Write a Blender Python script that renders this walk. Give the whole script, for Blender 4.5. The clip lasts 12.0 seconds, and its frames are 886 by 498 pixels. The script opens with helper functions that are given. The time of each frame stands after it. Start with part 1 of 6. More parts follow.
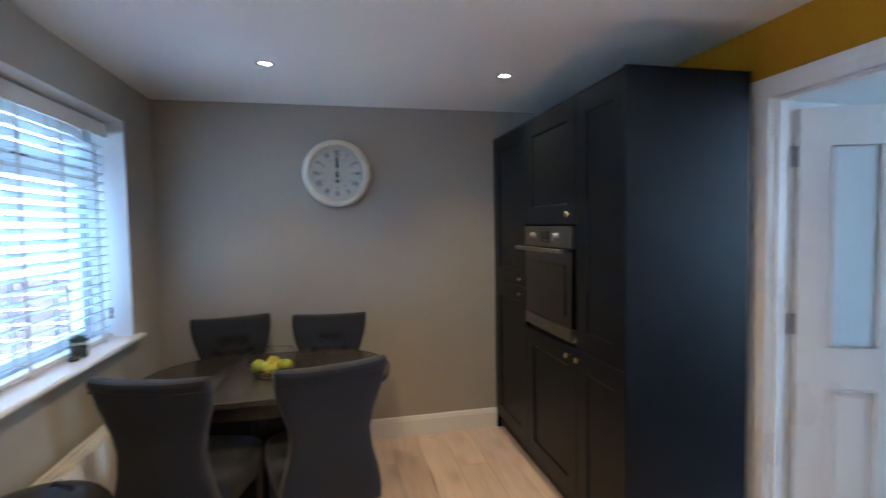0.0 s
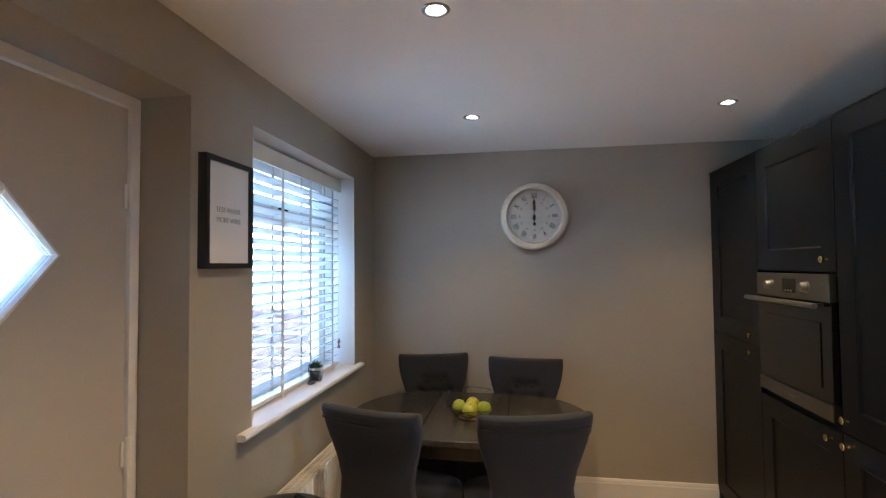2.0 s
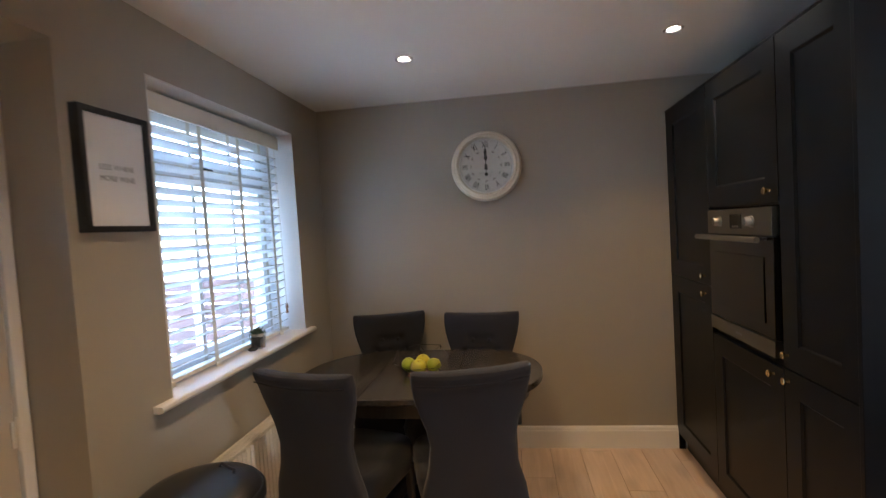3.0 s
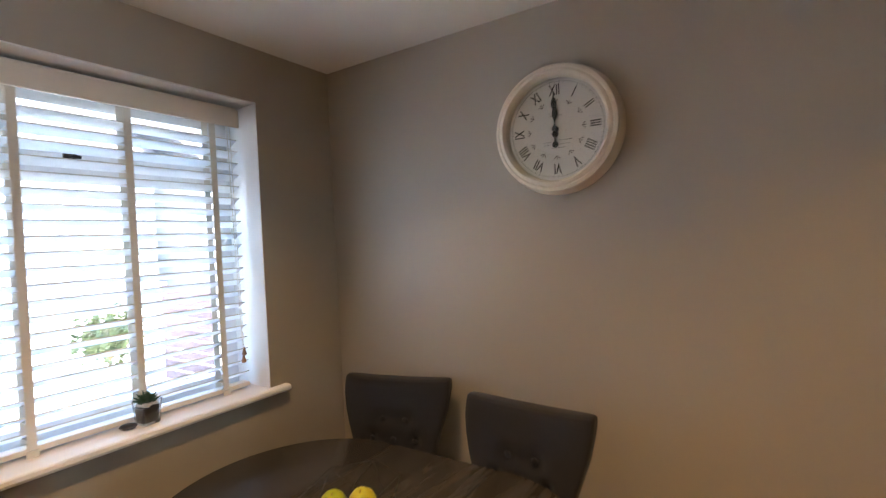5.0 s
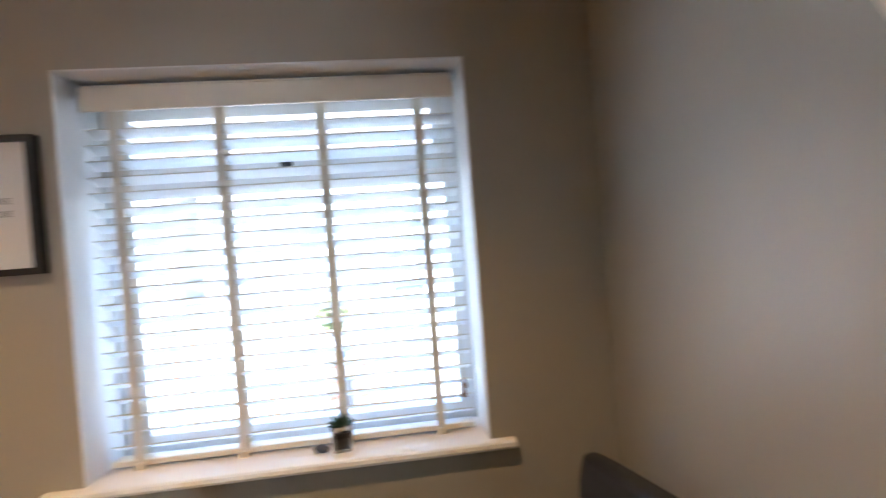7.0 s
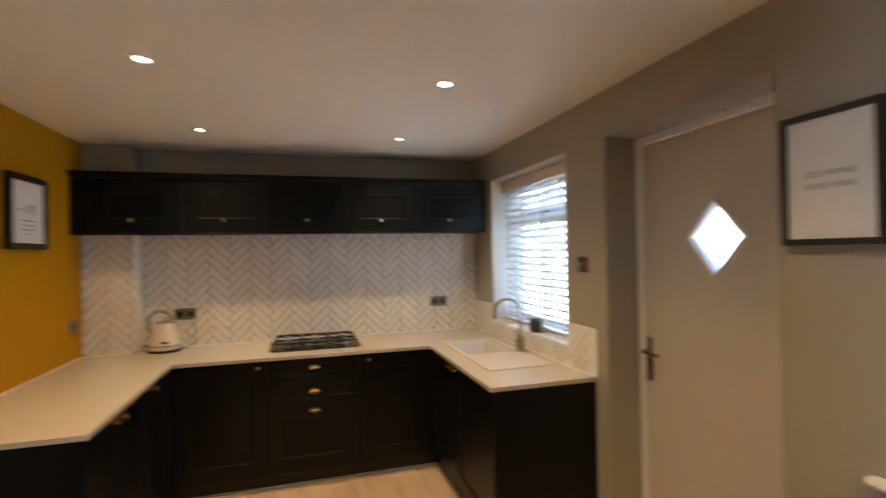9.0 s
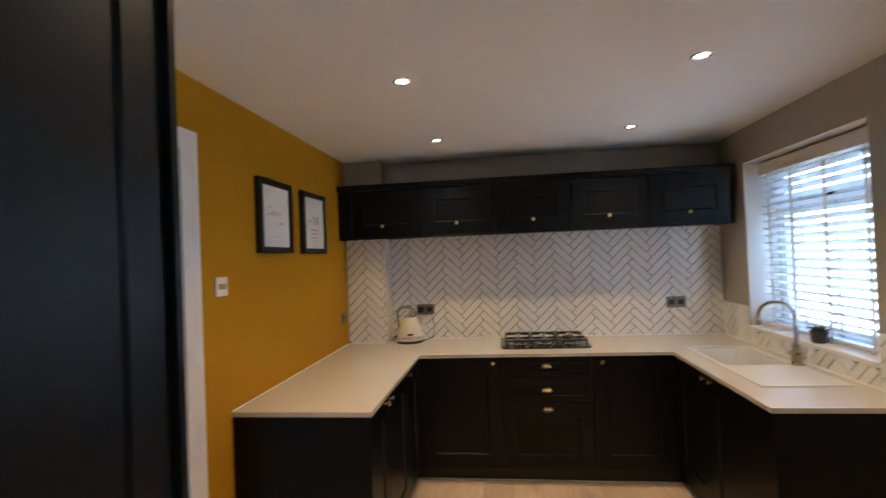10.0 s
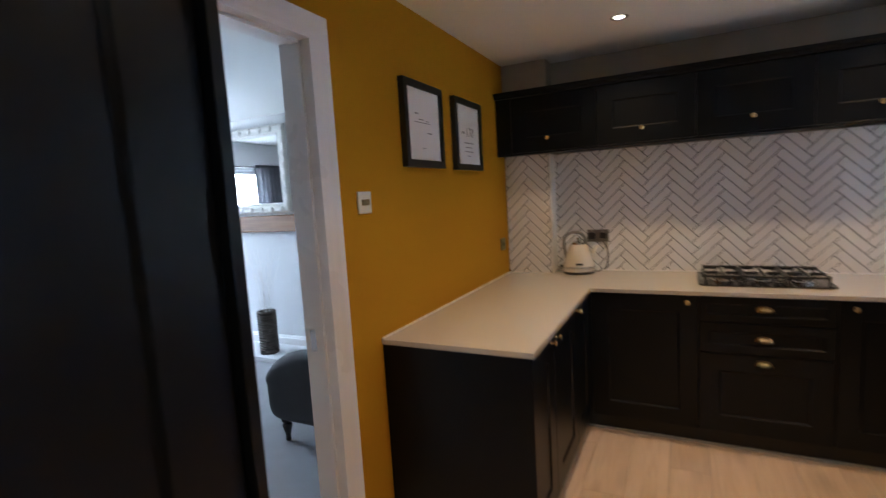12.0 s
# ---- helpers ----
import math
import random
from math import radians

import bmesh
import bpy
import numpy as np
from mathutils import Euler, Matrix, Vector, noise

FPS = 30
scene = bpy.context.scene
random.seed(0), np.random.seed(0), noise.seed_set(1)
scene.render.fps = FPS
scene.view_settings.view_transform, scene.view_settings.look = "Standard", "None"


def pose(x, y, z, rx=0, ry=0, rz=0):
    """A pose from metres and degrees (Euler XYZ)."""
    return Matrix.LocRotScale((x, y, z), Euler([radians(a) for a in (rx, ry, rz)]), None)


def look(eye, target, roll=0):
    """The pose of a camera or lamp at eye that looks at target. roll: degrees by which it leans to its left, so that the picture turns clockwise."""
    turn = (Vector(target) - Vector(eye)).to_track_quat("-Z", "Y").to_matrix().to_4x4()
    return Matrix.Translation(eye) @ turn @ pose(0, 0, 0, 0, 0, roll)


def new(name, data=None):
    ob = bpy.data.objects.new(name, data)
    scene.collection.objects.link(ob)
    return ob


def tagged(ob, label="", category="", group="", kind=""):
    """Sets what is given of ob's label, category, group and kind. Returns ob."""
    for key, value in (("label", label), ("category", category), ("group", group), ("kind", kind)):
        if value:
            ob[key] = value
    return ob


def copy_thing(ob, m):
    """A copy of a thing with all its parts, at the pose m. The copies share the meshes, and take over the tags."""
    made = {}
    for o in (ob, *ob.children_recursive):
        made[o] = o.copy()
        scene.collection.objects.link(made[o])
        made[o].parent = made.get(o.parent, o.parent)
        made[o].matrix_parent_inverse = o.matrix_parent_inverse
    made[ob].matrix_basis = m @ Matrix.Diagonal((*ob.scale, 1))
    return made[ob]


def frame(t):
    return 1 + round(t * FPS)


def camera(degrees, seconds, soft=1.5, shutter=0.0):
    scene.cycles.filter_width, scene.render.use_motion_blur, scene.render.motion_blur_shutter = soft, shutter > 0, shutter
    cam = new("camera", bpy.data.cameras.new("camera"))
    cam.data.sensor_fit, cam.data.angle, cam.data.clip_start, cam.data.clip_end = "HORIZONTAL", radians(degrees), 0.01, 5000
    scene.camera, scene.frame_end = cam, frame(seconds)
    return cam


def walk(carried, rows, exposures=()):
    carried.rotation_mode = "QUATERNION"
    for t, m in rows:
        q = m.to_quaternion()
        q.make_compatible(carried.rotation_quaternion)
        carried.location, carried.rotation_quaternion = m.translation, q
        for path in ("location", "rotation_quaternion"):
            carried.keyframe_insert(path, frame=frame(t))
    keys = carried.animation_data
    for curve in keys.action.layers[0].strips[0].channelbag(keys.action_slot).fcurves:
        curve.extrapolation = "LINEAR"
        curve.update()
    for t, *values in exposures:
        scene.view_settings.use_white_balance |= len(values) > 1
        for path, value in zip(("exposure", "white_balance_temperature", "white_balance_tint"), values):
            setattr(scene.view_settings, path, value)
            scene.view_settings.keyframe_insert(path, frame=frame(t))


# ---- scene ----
SKY, SPOT_W, LIVING_W = 0.15, 2.9, 4.6
EXPOSURES = [(0.0, 4.0, 4370, 0), (0.5, 4.0, 4430, 0), (1.2, 3.95, 4540, 1), (2.0, 3.95, 4880, 3), (3.2, 3.7, 5340, 7), (5.0, 4.05, 5890, 9), (6.5, 4.15, 5690, 8), (8.3, 3.85, 5840, 5), (9.0, 3.8, 5860, 2), (10.0, 3.75, 5040, 2), (10.5, 3.8, 4910, 1), (11.3, 3.6, 4690, 1), (12.0, 3.4, 5030, 6)]
cam = camera(85.3, 12.0, soft=1.2, shutter=0.5)
PATH = [
    (0, (1.144, -3.435, 1.533), (1.572, -1.484, 1.435), -1.0),
    (0.5, (1.077, -3.394, 1.52), (1.143, -1.396, 1.464), -1.2),
    (1, (1.026, -3.376, 1.55), (0.848, -1.384, 1.515), -2.4),
    (1.5, (1.025, -3.375, 1.589), (0.709, -1.401, 1.611), -1.4),
    (2, (1.063, -3.387, 1.568), (0.743, -1.415, 1.637), -0.5),
    (2.5, (1.149, -3.353, 1.551), (0.9, -1.369, 1.561), -1.9),
    (3, (1.288, -3.23, 1.512), (1.009, -1.251, 1.425), -3.5),
    (3.2, (1.336, -3.134, 1.5), (1.035, -1.161, 1.375), -4.0),
    (4.8, (1.717, -1.89, 1.521), (0.725, -0.154, 1.485), -3.2),
    (5, (1.741, -1.699, 1.529), (0.648, -0.025, 1.492), -2.7),
    (5.5, (1.725, -1.305, 1.531), (0.388, 0.182, 1.496), -3.2),
    (6, (1.653, -0.981, 1.497), (0.059, 0.227, 1.483), -4.1),
    (6.5, (1.577, -0.743, 1.55), (-0.242, 0.087, 1.508), -4.0),
    (6.7, (1.542, -0.686, 1.563), (-0.362, -0.076, 1.527), -4.4),
    (8.3, (1.333, -0.68, 1.564), (0.025, -2.19, 1.473), -0.4),
    (8.5, (1.381, -0.725, 1.582), (0.273, -2.387, 1.49), -0.5),
    (9, (1.477, -0.784, 1.564), (0.917, -2.704, 1.578), -1.1),
    (9.2, (1.564, -0.814, 1.583), (1.185, -2.777, 1.615), -1.3),
    (9.5, (1.609, -0.836, 1.588), (1.508, -2.833, 1.637), -1.9),
    (10, (1.667, -0.857, 1.57), (1.917, -2.841, 1.601), -2.3),
    (10.5, (1.708, -0.853, 1.523), (2.138, -2.805, 1.45), -3.2),
    (11, (1.702, -0.853, 1.475), (2.219, -2.774, 1.271), -3.6),
    (11.3, (1.7, -0.923, 1.461), (2.3, -2.811, 1.195), -3.7),
    (11.5, (1.716, -1.002, 1.464), (2.381, -2.866, 1.178), -4.0),
    (12, (1.792, -1.287, 1.481), (2.685, -3.063, 1.262), -3.4),
]
walk(cam, [(t, look(eye, target, roll)) for t, eye, target, roll in PATH], EXPOSURES)

# ---- light ----
world = bpy.data.worlds.new("sky")
scene.world = world
world.use_nodes = True
_sky = world.node_tree.nodes.new("ShaderNodeTexSky")
_sky.sky_type, _sky.sun_disc = "NISHITA", False
_sky.sun_elevation, _sky.sun_rotation = radians(46), radians(6)
_sky.air_density, _sky.dust_density = 1.0, 1.2
world.node_tree.links.new(_sky.outputs[0], world.node_tree.nodes["Background"].inputs[0])
world.node_tree.nodes["Background"].inputs[1].default_value = SKY
_sun = new("sun", bpy.data.lights.new("sun", "SUN"))
_sun.data.energy, _sun.data.angle, _sun.data.color = 3.2, radians(3), (1.0, 0.95, 0.88)
_sun.matrix_world = look((2, 20, 21), (0, 0, 0))

W, S, H = 2.945, -4.820, 2.368          # east wall, south wall, ceiling
FRONT = 2.292                          # tall cabinet fronts
TOP = 0.89                             # worktop height
SPOTS = [(x, y) for y in (-0.82, -1.93, -2.985, -4.125) for x in (0.81, 2.09)]


# ---- helpers of this scene ----
def part(name, bm, mat, parent=None, label="", smooth=False):
    me = bpy.data.meshes.new(name)
    bmesh.ops.recalc_face_normals(bm, faces=bm.faces)
    bm.to_mesh(me)
    bm.free()
    for m in (mat if isinstance(mat, (list, tuple)) else [mat]):
        me.materials.append(m)
    if smooth:
        me.shade_smooth()
        if smooth != "all":
            me.set_sharp_from_angle(angle=radians(40))
    ob = new(name, me)
    if parent:
        ob.parent = parent
    if label:
        ob["label"] = label
    return ob


def share(name, me, parent, m):
    ob = new(name, me)
    ob.parent = parent
    ob.matrix_local = m
    return ob


def thing(name, label, category, at=(0, 0, 0), rz=0, group="", kind=""):
    ob = new(name)
    ob.empty_display_size = 0.05
    ob.matrix_basis = pose(*at, 0, 0, rz)
    return tagged(ob, label, category, group, kind)


def box(x0, y0, z0, x1, y1, z1, bevel=0.0, bm=None, seg=2):
    own = bmesh.new()
    c = ((x0 + x1) / 2, (y0 + y1) / 2, (z0 + z1) / 2)
    bmesh.ops.create_cube(own, size=1, matrix=Matrix.Translation(c) @ Matrix.Diagonal((abs(x1 - x0), abs(y1 - y0), abs(z1 - z0), 1)))
    if bevel:
        bmesh.ops.bevel(own, geom=own.edges[:], offset=bevel, segments=seg, affect="EDGES", profile=0.5)
    return own if bm is None else join(bm, own)


def join(bm, other, m=None):
    me = bpy.data.meshes.new("tmp")
    other.to_mesh(me)
    other.free()
    if m is not None:
        me.transform(m)
    bm.from_mesh(me)
    bpy.data.meshes.remove(me)
    return bm


def lathe(profile, seg=32, bm=None, m=None, caps=True):
    """A solid of turning about z; profile: (radius, height) from bottom to top."""
    own = bmesh.new()
    rings = []
    for r, z in profile:
        if r < 1e-5:
            rings.append([own.verts.new((0, 0, z))])
        else:
            rings.append([own.verts.new((r * math.cos(2 * math.pi * i / seg), r * math.sin(2 * math.pi * i / seg), z)) for i in range(seg)])
    for a, b in zip(rings, rings[1:]):
        for i in range(seg):
            j = (i + 1) % seg
            q = [a[i % len(a)], a[j % len(a)], b[j % len(b)], b[i % len(b)]]
            q = list(dict.fromkeys(q))
            if len(q) > 2:
                own.faces.new(q)
    if caps and len(rings[0]) > 1:
        own.faces.new(rings[0][::-1])
    if caps and len(rings[-1]) > 1:
        own.faces.new(rings[-1])
    if m is not None:
        own.transform(m)
    return own if bm is None else join(bm, own)


def tube(points, r, seg=8, bm=None, closed=False, caps=True):
    own = bmesh.new()
    pts = [Vector(p) for p in points]
    n = len(pts)
    rings, up = [], None
    for i, p in enumerate(pts):
        a = pts[(i - 1) % n] if closed or i else p
        b = pts[(i + 1) % n] if closed or i < n - 1 else p
        d = (b - a).normalized()
        if up is None:
            up = d.orthogonal().normalized()
        up = (up - d * up.dot(d)).normalized()
        side = d.cross(up)
        rr = r[i] if isinstance(r, (list, tuple)) else r
        rings.append([own.verts.new(p + (up * math.cos(2 * math.pi * k / seg) + side * math.sin(2 * math.pi * k / seg)) * rr) for k in range(seg)])
    for i in range(n if closed else n - 1):
        a, b = rings[i], rings[(i + 1) % n]
        for k in range(seg):
            own.faces.new((a[k], a[(k + 1) % seg], b[(k + 1) % seg], b[k]))
    if caps and not closed:
        own.faces.new(rings[0][::-1])
        own.faces.new(rings[-1])
    return own if bm is None else join(bm, own)


def loft(sections, bm=None, caps=True):
    """Joins rings of equal point count into a closed skin."""
    own = bmesh.new()
    rings = [[own.verts.new(p) for p in s] for s in sections]
    n = len(rings[0])
    for a, b in zip(rings, rings[1:]):
        for i in range(n):
            own.faces.new((a[i], a[(i + 1) % n], b[(i + 1) % n], b[i]))
    if caps:
        own.faces.new(rings[0][::-1])
        own.faces.new(rings[-1])
    return own if bm is None else join(bm, own)


def ring(w, d, cx=0.0, cy=0.0, z=0.0, n=24, power=3.0):
    """A rounded rectangle (superellipse) of points."""
    out = []
    for i in range(n):
        a = 2 * math.pi * (i + 0.5) / n
        c, s = math.cos(a), math.sin(a)
        out.append((cx + w / 2 * math.copysign(abs(c) ** (2 / power), c), cy + d / 2 * math.copysign(abs(s) ** (2 / power), s), z))
    return out


def prism(poly, z0, z1, bevel=0.0, bm=None):
    own = bmesh.new()
    a = [own.verts.new((x, y, z0)) for x, y in poly]
    b = [own.verts.new((x, y, z1)) for x, y in poly]
    n = len(poly)
    own.faces.new(a[::-1])
    own.faces.new(b)
    for i in range(n):
        own.faces.new((a[i], a[(i + 1) % n], b[(i + 1) % n], b[i]))
    if bevel:
        es = [e for e in own.edges if abs(e.verts[0].co.z - e.verts[1].co.z) < 1e-6]
        bmesh.ops.bevel(own, geom=es, offset=bevel, segments=3, affect="EDGES", profile=0.5)
    return own if bm is None else join(bm, own)


def slab(axis, a, b, us, vs, holes):
    """A wall, floor or top with openings through it: thick from a to b along the axis, over us by vs."""
    bm = bmesh.new()
    U = sorted({*us, *(h[0] for h in holes), *(h[1] for h in holes)})
    V = sorted({*vs, *(h[2] for h in holes), *(h[3] for h in holes)})
    U = [u for u in U if us[0] <= u <= us[1]]
    V = [v for v in V if vs[0] <= v <= vs[1]]
    verts = {}

    def at(k, i, j):
        if (k, i, j) not in verts:
            w, u, v = (a, b)[k], U[i], V[j]
            verts[k, i, j] = bm.verts.new({"x": (w, u, v), "y": (u, w, v), "z": (u, v, w)}[axis])
        return verts[k, i, j]

    def solid(i, j):
        if not (0 <= i < len(U) - 1 and 0 <= j < len(V) - 1):
            return False
        u, v = (U[i] + U[i + 1]) / 2, (V[j] + V[j + 1]) / 2
        return not any(h[0] < u < h[1] and h[2] < v < h[3] for h in holes)

    for i in range(len(U) - 1):
        for j in range(len(V) - 1):
            if not solid(i, j):
                continue
            for k in (0, 1):
                bm.faces.new((at(k, i, j), at(k, i + 1, j), at(k, i + 1, j + 1), at(k, i, j + 1)))
            for di, dj, p, q in ((-1, 0, (i, j), (i, j + 1)), (1, 0, (i + 1, j), (i + 1, j + 1)), (0, -1, (i, j), (i + 1, j)), (0, 1, (i, j + 1), (i + 1, j + 1))):
                if not solid(i + di, j + dj):
                    bm.faces.new((at(0, *p), at(0, *q), at(1, *q), at(1, *p)))
    return bm


def text_mesh(words, size, depth=0.0008, align="CENTER", bold=0.0):
    cu = bpy.data.curves.new("writing", "FONT")
    cu.body, cu.size, cu.extrude, cu.align_x, cu.align_y = words, size, depth, align, "CENTER"
    cu.resolution_u, cu.offset = 3, bold
    ob = bpy.data.objects.new("writing", cu)
    scene.collection.objects.link(ob)
    me = bpy.data.meshes.new_from_object(ob.evaluated_get(bpy.context.evaluated_depsgraph_get()))
    bpy.data.objects.remove(ob)
    return me


def writing(words, size, mat, parent, m, depth=0.0008, bold=0.0):
    me = text_mesh(words, size, depth, bold=bold)
    me.materials.clear()
    me.materials.append(mat)
    return share("writing", me, parent, m)


# ---- materials ----
def mat(name, base, rough=0.5, metal=0.0, var=0.06, scale=3.0, grain=0.0, grain_scale=120.0, bump=0.0, bump_scale=80.0, coat=0.0, spec=0.5, piece=0.0, sheen=0.0):
    """A painted or plain surface with broad and fine variation of tone and gloss."""
    m = bpy.data.materials.new(name)
    m.use_nodes = True
    nt = m.node_tree
    p = nt.nodes["Principled BSDF"]
    p.inputs["Metallic"].default_value = metal
    p.inputs["Coat Weight"].default_value = coat
    p.inputs["Coat Roughness"].default_value = 0.08
    p.inputs["Specular IOR Level"].default_value = spec
    p.inputs["Sheen Weight"].default_value = sheen
    co = nt.nodes.new("ShaderNodeTexCoord").outputs["Object"]
    n1 = nt.nodes.new("ShaderNodeTexNoise")
    n1.inputs["Scale"].default_value, n1.inputs["Detail"].default_value = scale, 4
    n2 = nt.nodes.new("ShaderNodeTexNoise")
    n2.inputs["Scale"].default_value, n2.inputs["Detail"].default_value = grain_scale, 3
    nt.links.new(co, n1.inputs["Vector"])
    nt.links.new(co, n2.inputs["Vector"])

    def math_node(op, x, y):
        k = nt.nodes.new("ShaderNodeMath")
        k.operation = op
        for i, v in enumerate((x, y)):
            if isinstance(v, (int, float)):
                k.inputs[i].default_value = v
            else:
                nt.links.new(v, k.inputs[i])
        return k.outputs[0]

    tone = math_node("ADD", math_node("MULTIPLY", math_node("SUBTRACT", n1.outputs[0], 0.5), 2 * var), math_node("MULTIPLY", math_node("SUBTRACT", n2.outputs[0], 0.5), 2 * grain))
    if piece:
        oi = nt.nodes.new("ShaderNodeObjectInfo")
        tone = math_node("ADD", tone, math_node("MULTIPLY", math_node("SUBTRACT", oi.outputs["Random"], 0.5), 2 * piece))
    mul = nt.nodes.new("ShaderNodeVectorMath")
    mul.operation = "SCALE"
    mul.inputs[0].default_value = base
    nt.links.new(math_node("ADD", tone, 1.0), mul.inputs["Scale"])
    nt.links.new(mul.outputs[0], p.inputs["Base Color"])
    nt.links.new(math_node("ADD", math_node("MULTIPLY", math_node("SUBTRACT", n1.outputs[0], 0.5), 0.25 * rough), rough), p.inputs["Roughness"])
    if bump:
        n3 = nt.nodes.new("ShaderNodeTexNoise")
        n3.inputs["Scale"].default_value, n3.inputs["Detail"].default_value = bump_scale, 3
        nt.links.new(co, n3.inputs["Vector"])
        b = nt.nodes.new("ShaderNodeBump")
        b.inputs["Strength"].default_value, b.inputs["Distance"].default_value = bump, 0.002
        nt.links.new(n3.outputs[0], b.inputs["Height"])
        nt.links.new(b.outputs[0], p.inputs["Normal"])
    return m


def wood(name, dark, light, rough=0.45, along="Y", scale=6.0, piece=0.12, stretch=14.0, knots=0.0):
    """Wood with grain stretched along one axis, and a tone of its own for each piece."""
    m = bpy.data.materials.new(name)
    m.use_nodes = True
    nt = m.node_tree
    p = nt.nodes["Principled BSDF"]
    co = nt.nodes.new("ShaderNodeTexCoord").outputs["Object"]
    oi = nt.nodes.new("ShaderNodeObjectInfo")
    shift = nt.nodes.new("ShaderNodeVectorMath")
    shift.operation = "MULTIPLY_ADD"
    comb = nt.nodes.new("ShaderNodeCombineXYZ")
    for i in range(3):
        nt.links.new(oi.outputs["Random"], comb.inputs[i])
    shift.inputs[1].default_value = (37, 53, 19)
    nt.links.new(comb.outputs[0], shift.inputs[0])
    nt.links.new(co, shift.inputs[2])
    mp = nt.nodes.new("ShaderNodeMapping")
    mp.inputs["Scale"].default_value = {"X": (1, stretch, stretch), "Y": (stretch, 1, stretch), "Z": (stretch, stretch, 1)}[along]
    nt.links.new(shift.outputs[0], mp.inputs["Vector"])
    n1 = nt.nodes.new("ShaderNodeTexNoise")
    n1.inputs["Scale"].default_value, n1.inputs["Detail"].default_value, n1.inputs["Distortion"].default_value = scale * 0.3, 6, 1.2
    nt.links.new(mp.outputs[0], n1.inputs["Vector"])
    n2 = nt.nodes.new("ShaderNodeTexNoise")
    n2.inputs["Scale"].default_value, n2.inputs["Detail"].default_value = 2.2, 3
    nt.links.new(shift.outputs[0], n2.inputs["Vector"])
    mixv = nt.nodes.new("ShaderNodeMath")
    mixv.operation = "MULTIPLY_ADD"
    nt.links.new(n2.outputs[0], mixv.inputs[0])
    mixv.inputs[1].default_value = 0.55
    nt.links.new(n1.outputs[0], mixv.inputs[2])
    ramp = nt.nodes.new("ShaderNodeValToRGB")
    ramp.color_ramp.elements[0].position, ramp.color_ramp.elements[1].position = 0.5, 1.0
    ramp.color_ramp.elements[0].color, ramp.color_ramp.elements[1].color = (*dark, 1), (*light, 1)
    nt.links.new(mixv.outputs[0], ramp.inputs[0])
    hsv = nt.nodes.new("ShaderNodeHueSaturation")
    val = nt.nodes.new("ShaderNodeMath")
    val.operation = "MULTIPLY_ADD"
    nt.links.new(oi.outputs["Random"], val.inputs[0])
    val.inputs[1].default_value, val.inputs[2].default_value = 2 * piece, 1 - piece
    nt.links.new(val.outputs[0], hsv.inputs["Value"])
    nt.links.new(ramp.outputs[0], hsv.inputs["Color"])
    col = hsv.outputs[0]
    if knots:
        vo = nt.nodes.new("ShaderNodeTexVoronoi")
        vo.inputs["Scale"].default_value = 2.6
        vm = nt.nodes.new("ShaderNodeMapping")
        vm.inputs["Scale"].default_value = (2.2, 0.8, 1)
        nt.links.new(shift.outputs[0], vm.inputs["Vector"])
        nt.links.new(vm.outputs[0], vo.inputs["Vector"])
        kr = nt.nodes.new("ShaderNodeMapRange")
        kr.inputs["From Min"].default_value, kr.inputs["From Max"].default_value = 0.02, 0.3
        kr.inputs["To Min"].default_value, kr.inputs["To Max"].default_value = 1 - knots, 1.0
        nt.links.new(vo.outputs["Distance"], kr.inputs["Value"])
        sc = nt.nodes.new("ShaderNodeVectorMath")
        sc.operation = "SCALE"
        nt.links.new(col, sc.inputs[0])
        nt.links.new(kr.outputs[0], sc.inputs["Scale"])
        col = sc.outputs[0]
    nt.links.new(col, p.inputs["Base Color"])
    p.inputs["Roughness"].default_value = rough
    b = nt.nodes.new("ShaderNodeBump")
    b.inputs["Strength"].default_value, b.inputs["Distance"].default_value = 0.15, 0.001
    nt.links.new(n1.outputs[0], b.inputs["Height"])
    nt.links.new(b.outputs[0], p.inputs["Normal"])
    return m


def glass(name, tint=(0.96, 0.98, 0.97), rough=0.0):
    m = bpy.data.materials.new(name)
    m.use_nodes = True
    p = m.node_tree.nodes["Principled BSDF"]
    p.inputs["Base Color"].default_value = (*tint, 1)
    p.inputs["Roughness"].default_value, p.inputs["Transmission Weight"].default_value, p.inputs["IOR"].default_value = rough, 1.0, 1.45
    return m


def glow(name, colour, strength):
    m = bpy.data.materials.new(name)
    m.use_nodes = True
    p = m.node_tree.nodes["Principled BSDF"]
    p.inputs["Base Color"].default_value = (*colour, 1)
    p.inputs["Emission Color"].default_value = (*colour, 1)
    p.inputs["Emission Strength"].default_value = strength
    return m


GREIGE = mat("greige_emulsion", (0.385, 0.360, 0.308), 0.43, var=0.03, scale=1.2, grain=0.02, grain_scale=240, bump=0.05, bump_scale=160, spec=0.55)
OCHRE = mat("ochre_emulsion", (0.45, 0.225, 0.003), 0.75, var=0.03, scale=1.1, grain=0.02, grain_scale=240, bump=0.06, bump_scale=160, spec=0.09)
CEIL = mat("ceiling_emulsion", (0.835, 0.845, 0.815), 0.5, var=0.02, scale=0.8, grain=0.01, bump=0.04, bump_scale=120, spec=0.45)
PALE = mat("pale_grey_emulsion", (0.72, 0.72, 0.72), 0.8, var=0.02, scale=0.8)
GLOSS = mat("white_gloss_paint", (0.80, 0.79, 0.77), 0.28, var=0.02, scale=2, bump=0.03, bump_scale=60)
# Door white darkened: the shade of the deep recess is in its colour.
SHADEDDOOR = mat("recess_shaded_door_paint", (0.56, 0.53, 0.49), 0.45, var=0.03, scale=1.5, grain=0.01, spec=0.35)
